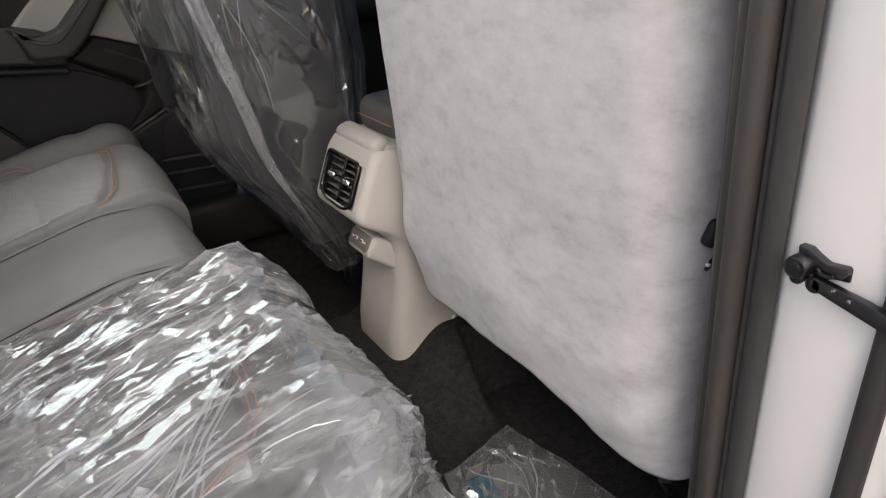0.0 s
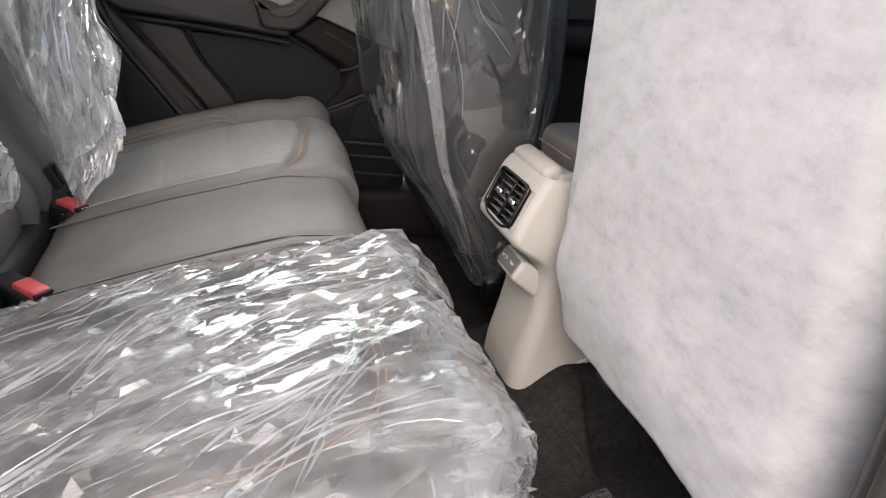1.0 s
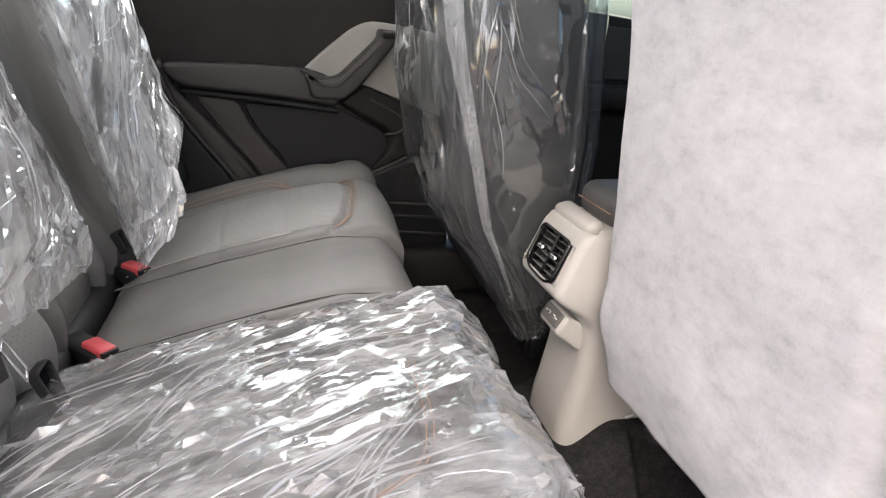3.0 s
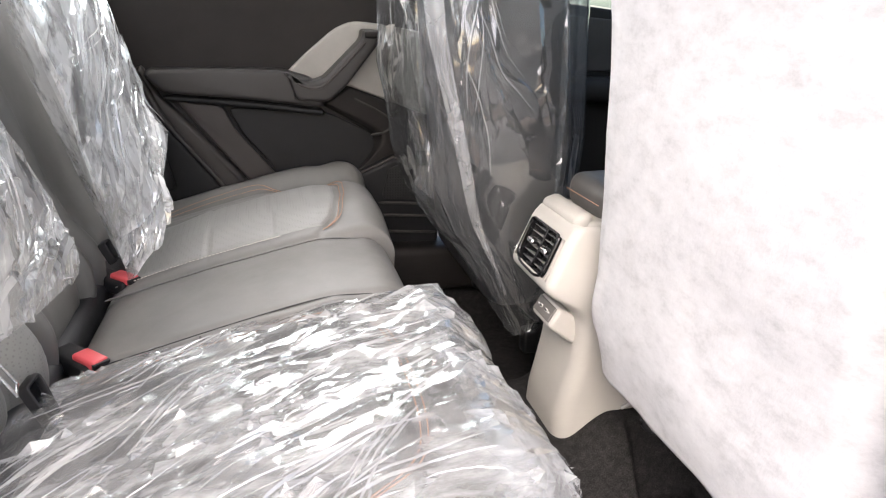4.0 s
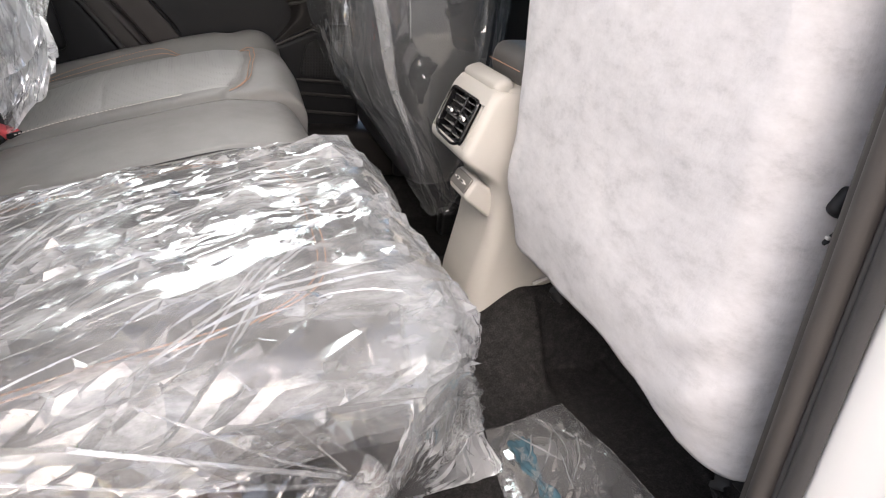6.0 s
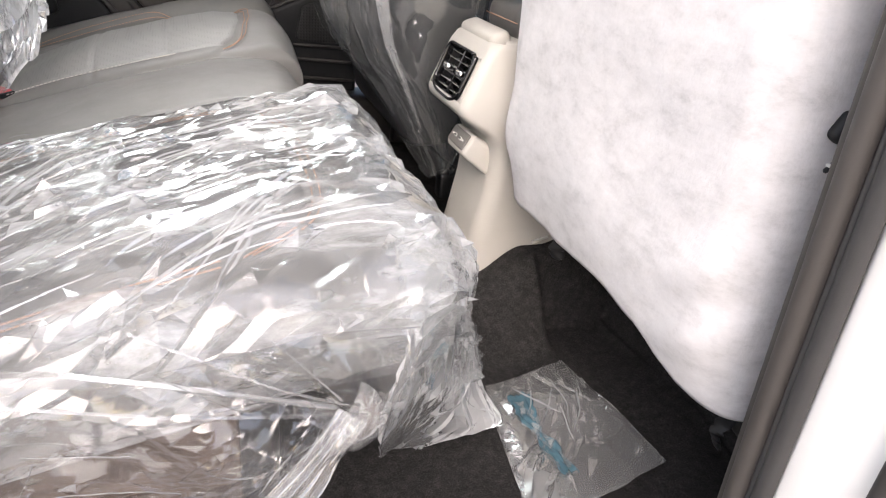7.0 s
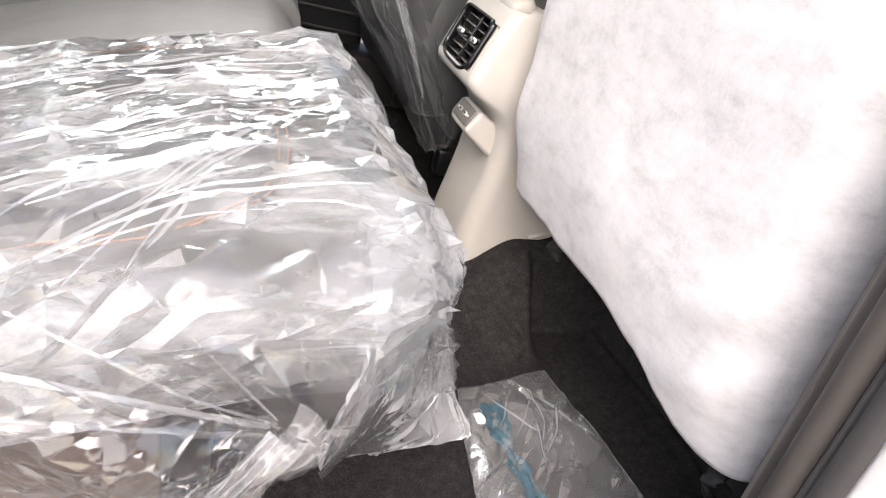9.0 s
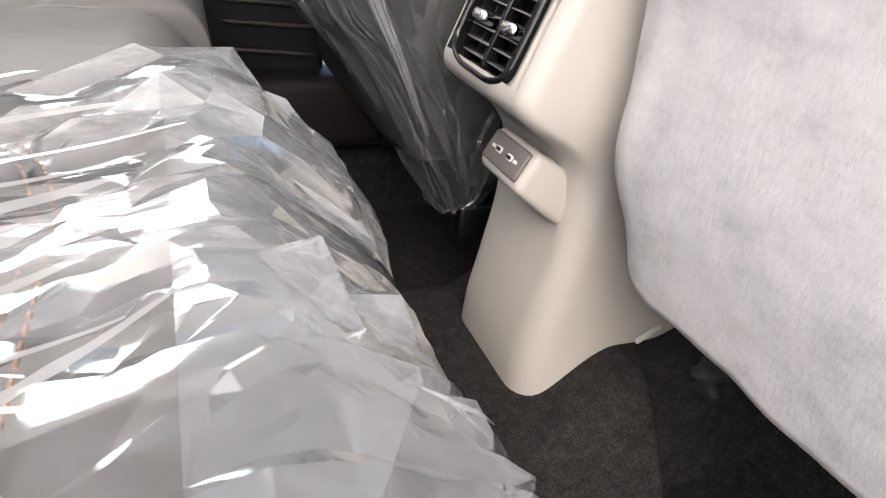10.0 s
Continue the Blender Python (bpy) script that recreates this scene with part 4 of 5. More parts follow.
ix, iy = np.linspace(-0.595, -0.215, 110), np.linspace(0.232, 0.508, 90)
IX, IY = np.meshgrid(ix, iy, indexing="ij")
IX2 = -0.595 + (IX + 0.595) / 0.38 * (panel_front(IY) - 0.004 + 0.595)
sheet("far_inset", np.stack([IX2, IY, cushion_far(IX2, IY) + rim(IX, IY)], -1), LIGHT, FAR, "light perforated seat inset, light grey leatherette in a shaded tone")
iy = np.linspace(0.518, 0.556, 30)
IX, IY = np.meshgrid(ix, iy, indexing="ij")
IX2 = -0.595 + (IX + 0.595) / 0.38 * (0.275 - 0.07 * np.clip((IY - 0.525) / 0.031, 0, 1) ** 2)
sheet("far_bolster_inset", np.stack([IX2, IY, cushion_far(IX2, IY) + rim(IX, IY)], -1), LIGHT, FAR, "light grey perforated bolster panel")
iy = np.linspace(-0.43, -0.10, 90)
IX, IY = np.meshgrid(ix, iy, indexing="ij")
# near inset takes the darkened copy, shade put into its colour
sheet("near_inset", np.stack([IX, IY, cushion_near(IX, IY) + rim(IX, IY)], -1), LIGHT_SHADED, NEAR, "perforated seat inset, light grey leatherette in a shaded tone")


def on(fn, pts, lift=0.0055):
    return [(x, y, float(fn(np.array(x), np.array(y))) + lift) for x, y in pts]


for off in (0.0, 0.007):
    part("stitching", stitches(on(cushion_far, [(float(panel_front(y)) + 0.002 + off, y) for y in (0.226, 0.24, 0.27, 0.32, 0.36, 0.40, 0.43, 0.46, 0.48, 0.495)], 0.004), 70), ORANGE, FAR, "orange double stitching")
    part("stitching", stitches(on(cushion_far, [(-0.322 + off, 0.520), (-0.340 + off, 0.546), (-0.370, 0.559 + off), (-0.45, 0.559 + off), (-0.52, 0.556 + off), (-0.59, 0.550 + off)], 0.004), 72), ORANGE, FAR)
    part("stitching", stitches(on(cushion_near, [(-0.575, -0.088 - off), (-0.45, -0.090 - off), (-0.34, -0.098 - off), (-0.28, -0.105 - off)], 0.005), 62), ORANGE, NEAR)
    part("stitching", stitches(on(cushion_near, [(-0.240 + off, -0.12), (-0.216 + off, -0.19), (-0.212 + off, -0.29), (-0.216 + off, -0.37), (-0.235 + off, -0.425), (-0.28 + off, -0.452)]), 70), ORANGE, NEAR)
    part("stitching", stitches(on(cushion_near, [(-0.30, -0.450 - off), (-0.40, -0.452 - off), (-0.50, -0.452 - off)]), 44), ORANGE, NEAR)
part("stitching", stitches(on(cushion_far, [(-0.595, 0.229), (-0.50, 0.229), (-0.40, 0.229), (-0.33, 0.230)], 0.003), 50), PALE, FAR, "pale single stitching")
part("piping", tube([(x, 0.207, float(cushion_mid(np.array(x), np.array(0.19))) - 0.004) for x in np.linspace(-0.61, -0.22, 10)] + [(-0.185, 0.207, 0.362), (-0.162, 0.207, 0.345), (-0.150, 0.207, 0.315)], 0.0022, 70, 8), GREY, FAR)
part("seam", tube(on(cushion_mid, [(-0.60, -0.040), (-0.40, -0.040), (-0.28, -0.038), (-0.21, -0.043)], 0.0002), 0.0012, 50, 6), BLACK, MIDDLE, "dark sewn seam")
part("piping", tube([(-0.139, 0.22, 0.340), (-0.135, 0.30, 0.345), (-0.135, 0.40, 0.345), (-0.135, 0.52, 0.345), (-0.136, 0.60, 0.335)], 0.003, 40, 8), PIPING, FAR, "pale piping on the cushion edge")

# backrests lean back: local axes run up the face and out of it
LEAN_BACK = radians(15)
UP, OUT = np.array([-math.sin(LEAN_BACK), 0, math.cos(LEAN_BACK)]), np.array([math.cos(LEAN_BACK), 0, math.sin(LEAN_BACK)])
FOOT = np.array([-0.665, 0.0, 0.25])


def upright(P):
    """Maps points (height, y, out) onto the backrest's leaning face."""
    return FOOT + P[..., :1] * UP + np.array([0, 1, 0]) * P[..., 1:2] + P[..., 2:] * OUT


back = bench


def back_face(y0, y1):
    def f(h, y):
        c, wd = (y0 + y1) / 2, (y1 - y0) / 2
        q = np.abs((y - c) / wd)
        roll = 0.030 * np.exp(-((h - 0.08) / 0.07) ** 2)
        return 0.022 + roll + 0.022 * step(q, 0.62, 0.85) - 0.010 * np.exp(-((q - 0.60) / 0.05) ** 2) + 0.002 * value_noise(h * 14, y * 14, 4)
    return f


for nm, a, b in (("far_back", 0.225, 0.60), ("middle_back", -0.045, 0.222), ("near_back", -0.53, -0.048)):
    sheet(nm, upright(drape(0.0, 0.66, a, b, 0.045, 0.15, 80, 60, back_face(a, b))), GREY if nm != "near_back" else LIGHT, back)
part("back_shell", rbox((0.05, 1.12, 0.68), 0.02, pose(-0.78, 0.035, 0.56, 0, -15, 0)), DARK_SEAT, back, "dark seat back shell")
part("side_trim", rbox((0.034, 0.030, 0.130), 0.012, pose(-0.563, 0.592, 0.425, 0, -12, 0)), BLACK, back, "black plastic trim beside the far backrest")
for y in (0.41, -0.29):
    head = empty("headrest", "grey padded headrest on the rear seat back", "headrest", "rear headrests", at=(-0.84, y, 0.9))
    part("pad", rbox((0.10, 0.26, 0.17), 0.04, pose(-0.85, y, 1.0, 0, -12, 0)), GREY, head)
    for k in (-0.06, 0.06):
        part("post", cyl(0.006, 0.10, pose(-0.835, y + k, 0.90, 0, -12, 0)), CHROME, head)


ANCHOR = [(-0.614, -0.172, 0.3435), (-0.608, -0.147, 0.349), (-0.586, -0.165, 0.302), (-0.589, -0.182, 0.297)]


def buckle(at, rz):
    b = empty("seat_belt_buckle", "black seat belt buckle with a red release button", "buckle", "rear belt buckles", at=at)
    m = Matrix.Translation(at) @ pose(0, 0, 0, 0, 4, rz)
    part("housing", rbox((0.078, 0.036, 0.026), 0.006, m @ pose(-0.018, 0, -0.005)), BLACK, b)
    part("button", rbox((0.042, 0.025, 0.013), 0.004, m @ pose(0.006, 0, 0.009)), RED, b, "red plastic release button")
    part("slot", rbox((0.006, 0.024, 0.008), 0.001, m @ pose(0.027, 0, 0.009)), BLACK, b)
    part("webbing", rbox((0.06, 0.045, 0.003), 0.001, m @ pose(-0.07, 0, -0.012)), BLACK, b)


buckle((-0.590, 0.250, 0.296), -38)
buckle((-0.585, -0.024, 0.290), -42)
for dy, dz in ((0.385, 0.040), (0.0, 0.0)):
    h = empty("child_seat_anchor", "black plastic child seat anchor slot in the seat back", "anchor", "child seat anchors", at=(-0.60, -0.163 + dy, 0.28))
    cs = [Vector(q) + Vector((0.006, dy, dz)) for q in ANCHOR]
    mid = sum(cs, Vector()) / 4
    if dy:
        cs = [mid + (q - mid) * 0.62 for q in cs]
    loop = rounded([(0, 0), (1, 0), (1, 1), (0, 1)], 5, 0.18)
    face = (cs[1] - cs[0]).cross(cs[3] - cs[0]).normalized()
    face *= 1 if face.x > 0 else -1

    def at(u, v, k, out):
        q = (cs[0] * (1 - u) + cs[1] * u) * (1 - v) + (cs[3] * (1 - u) + cs[2] * u) * v
        return tuple(mid + (q - mid) * k + face * out)
    rings = [[at(u, v, k, o) for u, v in loop] for k, o in ((1.10, -0.012), (1.08, 0.000), (1.0, 0.003), (0.90, 0.001), (0.87, -0.008), (0.0, -0.009))]
    sheet("frame", np.transpose(np.array(rings[:5]), (1, 0, 2)), BLACK, h, closed_u=True)
    sheet("slot", np.transpose(np.array(rings[4:]), (1, 0, 2)), GLOSSBLACK, h, closed_u=True)
tongue = empty("belt_tongue", "bare steel seat belt tongue on dark webbing", "belt tongue", at=(-0.60, -0.243, 0.40))
m = pose(-0.598, -0.243, 0.400, 10, 66, 24)
part("loop", join(*[rbox(s, 0.002, m @ pose(*c)) for s, c in (((0.042, 0.004, 0.003), (0, 0.011, 0)), ((0.042, 0.004, 0.003), (0, -0.011, 0)), ((0.004, 0.026, 0.003), (0.020, 0, 0)), ((0.004, 0.026, 0.003), (-0.020, 0, 0)))]), CHROME, tongue)
part("webbing", rbox((0.002, 0.045, 0.20), 0.001, pose(-0.625, -0.262, 0.49, -12, -15, 0)), DARK_SEAT, tongue)


# ---- centre console ----
def console():
    c = empty("centre_console", "warm grey plastic centre console with rear air vent", "console", at=(0.3, MID, 0.1))
    cy = 0.040
    # rows: height, rear face, half width, corner radius
    rows = [(0.050, 0.098, 0.082, 0.030), (0.080, 0.095, 0.080, 0.030), (0.12, 0.096, 0.077, 0.030), (0.17, 0.104, 0.073, 0.028), (0.22, 0.112, 0.070, 0.026), (0.275, 0.116, 0.069, 0.024), (0.300, 0.112, 0.070, 0.022),
            (0.320, 0.098, 0.072, 0.020), (0.336, 0.072, 0.074, 0.018), (0.348, 0.053, 0.074, 0.016), (0.360, 0.050, 0.074, 0.014), (0.400, 0.066, 0.073, 0.014), (0.436, 0.081, 0.072, 0.014), (0.448, 0.088, 0.070, 0.016), (0.453, 0.098, 0.066, 0.016)]
    hs = np.array(rows)
    zz = np.linspace(hs[0, 0], hs[-1, 0], 90)
    xr, hw, cr = (np.interp(zz, hs[:, 0], hs[:, k]) for k in (1, 2, 3))
    ker = np.array([1, 2, 3, 2, 1]) / 9
    sm = lambda q: np.concatenate([q[:2], np.convolve(q, ker, "valid"), q[-2:]])
    xr, hw, cr = sm(xr), sm(hw), sm(cr)
    ring = []
    for z, x0, w, r in zip(zz, xr, hw, cr):
        a = np.linspace(0, math.pi / 2, 8)
        far = [(0.60, cy + w)] + [(x0 + r - r * math.sin(q), cy + w - r + r * math.cos(q)) for q in a]
        wn = w + 0.015 * float(step(np.array(z), 0.10, 0.24))
        near = [(x0 + r - r * math.cos(q), cy - wn + r - r * math.sin(q)) for q in a] + [(x0 + 0.10, cy - wn - 0.004), (0.60, cy - wn - 0.008)]
        ring.append([(x, y, z) for x, y in far + near])
    body = sheet("body", np.array(ring), BEIGE, c, "warm grey console body")
    part("base_clip", rbox((0.044, 0.004, 0.006), 0.0015, pose(0.220, -0.046, 0.143, 0, -4, 20)), MARK, c, "white plastic sliver under the console edge")
    # lid base under the armrest
    part("top_rail", rbox((0.034, 0.128, 0.030), 0.011, pose(0.112, cy, 0.452, 0, -18, 0)), BEIGE, c, "rounded warm grey rail behind the armrest")
    part("top_cover", rbox((0.46, 0.136, 0.02), 0.008, pose(0.345, cy, 0.446)), BEIGE, c)
    arm = part("armrest", rbox((0.30, 0.130, 0.060), 0.024, pose(0.285, cy, 0.482, 0, -2, 0), 4), ARMPAD, c, "dark padded armrest with orange stitching")
    part("stitching", stitches([(0.140, cy - 0.0655, 0.474), (0.25, cy - 0.0655, 0.476), (0.42, cy - 0.0655, 0.482)], 60), ORANGE, arm)
    part("stitching", stitches([(0.1345, cy - 0.055, 0.478), (0.1345, cy + 0.055, 0.478)], 26), ORANGE, arm)
    # air vent in the slanting face
    vm = Matrix.Translation((0.0700, cy, 0.3965)) @ pose(0, 0, 0, 0, 21.5, 0)   # x: out of the face is -x
    bm = bmesh.new()
    bm.from_mesh(body.data)
    inv = vm.inverted()
    gone = [f for f in bm.faces if abs((inv @ f.calc_center_median()).y) < 0.053 and abs((inv @ f.calc_center_median()).z) < 0.034 and abs((inv @ f.calc_center_median()).x) < 0.03]
    bmesh.ops.delete(bm, geom=gone, context="FACES")
    bm.to_mesh(body.data)
    bm.free()
    outline = rounded([(-0.056, 0.0385), (0.056, 0.0385), (0.056, -0.029), (0.032, -0.041), (-0.030, -0.042), (-0.056, -0.034)], 6, 0.012)
    loops = [[tuple(vm @ Vector((x, y * (1 - k / 0.056), z * (1 - k / 0.0385)))) for y, z in outline] for x, k in ((0.006, 0.0), (-0.004, 0.0), (-0.0075, 0.0018), (-0.0075, 0.0040), (-0.003, 0.0046), (0.022, 0.0052))]
    surround = [outline, [(max(-0.0610, min(0.0610, y * 1.4)), max(-0.0475, min(0.0435, z * 1.4))) for y, z in outline]]
    rim_loops = [[tuple(vm @ Vector((x, y, z))) for y, z in loop] for x, loop in ((0.004, outline), (-0.0008, outline), (-0.0004, surround[1]), (0.006, surround[1]))]
    sheet("vent_surround", np.transpose(np.array(rim_loops), (1, 0, 2)), BEIGE, c, "warm grey edge round the vent", closed_u=True)
    vent = sheet("air_vent", np.transpose(np.array(loops), (1, 0, 2)), GLOSSBLACK, c, "gloss black air vent frame", closed_u=True)
    part("vent_divider", rbox((0.012, 0.004, 0.07), 0.0015, vm @ pose(0.006, 0, 0)), GLOSSBLACK, vent)
    part("vent_back", join(*[rbox(q, 0, vm @ pose(*w)) for q, w in (((0.004, 0.104, 0.070), (0.045, 0, 0)), ((0.040, 0.104, 0.002), (0.025, 0, 0.0350)), ((0.040, 0.104, 0.002), (0.025, 0, -0.0350)), ((0.040, 0.002, 0.070), (0.025, 0.0515, 0)), ((0.040, 0.002, 0.070), (0.025, -0.0515, 0)))]), BLACK, vent)
    for side in (-1, 1):
        for k in range(6):
            part("vent_slat", rbox((0.012, 0.047, 0.0014), 0.0006, vm @ pose(0.008, side * 0.0262, -0.027 + 0.0108 * k, 0, -10, 0), 2), SLAT, vent)
        for k in (-1, 0, 1):
            part("vent_fin", rbox((0.010, 0.0016, 0.064), 0.0005, vm @ pose(0.018, side * 0.0275 + 0.014 * k, 0)), BLACK, vent)
        part("vent_tab", rbox((0.014, 0.022, 0.0105), 0.0038, vm @ pose(-0.0015, side * 0.0265, 0.001)), CHROME, vent, "chrome vent tab")
    # socket housing below the vent
    um = Matrix.Translation((0.078, 0.012, 0.301)) @ pose(0, 0, 0, 0, 30, 0)
    bm = bmesh.new()
    bmesh.ops.create_cube(bm, size=1)
    for q in bm.verts:
        inner = q.co.x > 0
        q.co = Vector((0.060 if inner else 0.0, math.copysign(0.036 if inner else 0.0365, q.co.y), (0.016 if inner else 0.0175) if q.co.z > 0 else (-0.027 if inner else -0.0195)))
    bmesh.ops.bevel(bm, geom=list(bm.edges), offset=0.007, segments=4, profile=0.5, affect="EDGES")
    bmesh.ops.transform(bm, matrix=um, verts=bm.verts)
    house = part("socket_housing", bm, BEIGE, c, "warm grey socket housing")
    part("socket_plate", rbox((0.004, 0.060, 0.026), 0.0030, um @ pose(-0.0015, 0, 0)), USBGREY, house, "grey plate with two small sockets")
    for s in (-1, 1):
        part("socket_ring", join(rbox((0.003, 0.0095, 0.0052), 0.0014, um @ pose(-0.0034, s * 0.0095, 0))), MARK, house)
        part("socket", rbox((0.003, 0.0072, 0.0030), 0.0009, um @ pose(-0.0042, s * 0.0095, 0)), BLACK, house)
        part("symbol", rbox((0.001, 0.006, 0.0028), 0.0004, um @ pose(-0.0037, s * 0.019, 0)), MARK, house)
    return c


console()


# ---- front seats ----
def front_seat(name, y0, y1, dx, label, mat, deep=0.15):
    s = empty(name, label, "car seat", "front seats", at=(0.4 + dx, (y0 + y1) / 2, 0.05))
    mid = (y0 + y1) / 2
    w = y1 - y0
    part("backrest", rbox((deep, w, 0.66), 0.06, pose(0.13 + deep / 2 + dx, mid, 0.55, 0, -7, 0), 5), mat, s)
    part("seat_cushion", rbox((0.46, w, 0.15), 0.05, pose(0.48 + dx, mid, 0.27, 0, -6, 0), 4), mat, s)
    part("seat_rail", rbox((0.40, 0.03, 0.05), 0.006, pose(0.46 + dx, y0 + 0.05, 0.14)), STEEL, s)
    part("seat_rail", rbox((0.40, 0.03, 0.05), 0.006, pose(0.46 + dx, y1 - 0.05, 0.14)), STEEL, s)
    hd = part("headrest", rbox((0.10, 0.26, 0.19), 0.04, pose(0.15 + dx, mid, 1.0, 0, -8, 0)), mat, s)
    return s


near_seat = front_seat("front_seat", -0.535, -0.075, 0.055, "dark front seat hidden under a white fabric cover", DARK_SEAT)
part("side_lever", join(tube([(0.215, -0.548, 0.478), (0.172, -0.556, 0.493), (0.152, -0.559, 0.499)], 0.0075, 16, 12), rbox((0.017, 0.013, 0.025), 0.0062, pose(0.147, -0.5595, 0.4985, 0, 28, 0), 5)), BLACK, near_seat, "black backrest lever")
part("lever_hook", tube([(0.180, -0.562, 0.478), (0.158, -0.560, 0.474), (0.150, -0.558, 0.466), (0.147, -0.556, 0.462)], 0.0026, 20, 8), BLACK, near_seat)
part("lever_clip", rbox((0.003, 0.004, 0.003), 0.0008, pose(0.1465, -0.5595, 0.4685)), MARK, near_seat, "small white clip")
part("under_bracket", rbox((0.05, 0.04, 0.06), 0.01, pose(0.27, -0.50, 0.14)), BLACK, near_seat)
part("hanging_strap", tube([(0.255, -0.495, 0.19), (0.225, -0.50, 0.155), (0.205, -0.502, 0.135), (0.212, -0.504, 0.112)], 0.009, 24, 10, 0.35, 1.5, 0.3), BLACK, near_seat, "black fabric strap end")
part("hanging_strap", tube([(0.230, -0.150, 0.22), (0.192, -0.150, 0.20), (0.186, -0.152, 0.165)], 0.012, 24, 10, 0.35, 0.8, 0.3), BLACK, near_seat, "black fabric strap end")
front_seat("front_seat", 0.160, 0.590, -0.135, "dark front seat under a clear plastic bag", DARK_SEAT, 0.19)


def cover():
    """The white cover over the near front seat: back sheet, rolled round both sides, wavy bottom hem."""
    u = np.linspace(0, 1, 150)     # down
    v = np.linspace(0, 1, 150)     # across, from the console side to the door side
    U, V = np.meshgrid(u, v, indexing="ij")
    across = np.array([0.0, 0.06, 0.11, 0.17, 0.30, 0.44, 0.56, 0.64, 0.72, 0.78, 0.84, 0.92, 1.0])
    low = np.array([0.330, 0.285, 0.262, 0.252, 0.250, 0.254, 0.256, 0.250, 0.246, 0.226, 0.210, 0.205, 0.198])
    hem = np.interp(V, across, low) + 0.004 * value_noise(V * 13, V * 0, 31)
    z = 1.02 + (hem - 1.02) * U
    far_edge = -0.050 + 0.012 * np.sin(z * 9) - 0.02 * step(z, 0.5, 0.9) - 0.03 * (1 - step(z, 0.26, 0.36))
    near_edge = -0.560 + 0.0 * z
    # plan of the seat back: a rounded bar, seen from behind; sides turn forward
    s = (V - 0.5) * 2
    side = np.clip((np.abs(s) - 0.72) / 0.28, 0, 1)
    ang = side * math.pi / 2
    r = 0.055
    yc, hwid = (far_edge + near_edge) / 2, (far_edge - near_edge) / 2
    y = yc - np.sign(s) * np.where(side > 0, hwid - r + r * np.sin(ang), np.abs(s) / 0.72 * (hwid - r))
    fx = np.where(side > 0, r * (1 - np.cos(ang)) + 0.08 * np.clip(side - 0.7, 0, 1), 0)
    zz = np.array([0.12, 0.17, 0.22, 0.32, 0.45, 0.55, 0.70, 0.80, 0.95, 1.05])
    xx = np.array([0.190, 0.160, 0.132, 0.110, 0.104, 0.098, 0.085, 0.075, 0.06, 0.055])
    zf = np.linspace(0.08, 1.08, 200)
    xf = np.convolve(np.pad(np.interp(zf, zz, xx), 9, mode="edge"), np.ones(19) / 19, "valid")
    x = np.interp(z, zf, xf) + fx - 0.012 * np.clip(1 - s ** 2, 0, 1)
    # soft wrinkles: vertical pulls at the far edge, slanting ones low by the door
    x = x + 0.004 * value_noise(z * 7, y * 8, 2) + 0.0010 * value_noise(z * 22 + y * 8, y * 24, 3) + 0.0005 * value_noise(z * 50, y * 55 + z * 20, 13)
    low = step(-y, 0.40, 0.52) * (1 - step(z, 0.34, 0.48))
    x = x + 0.0030 * np.sin(z * 60 + y * 45 + 2.5 * value_noise(z * 8, y * 8, 5)) * low
    pull = step(y, -0.15, -0.075) * (1 - step(z, 0.75, 0.95))
    x = x + 0.0025 * np.sin(y * 110 + z * 12 + 4 * value_noise(z * 4, y * 6, 8)) * pull
    return np.stack([x, y, z], -1)


cov = empty("seat_cover", "white non-woven fabric cover hanging over the front seat back", "seat cover", at=(0.12, -0.3, 0.16))
P = cover()
sheet("back_sheet", P, FLEECE, cov, thickness=0.0015)
part("hood", rbox((0.20, 0.42, 0.10), 0.045, pose(0.13, -0.305, 1.03)), FLEECE, cov)


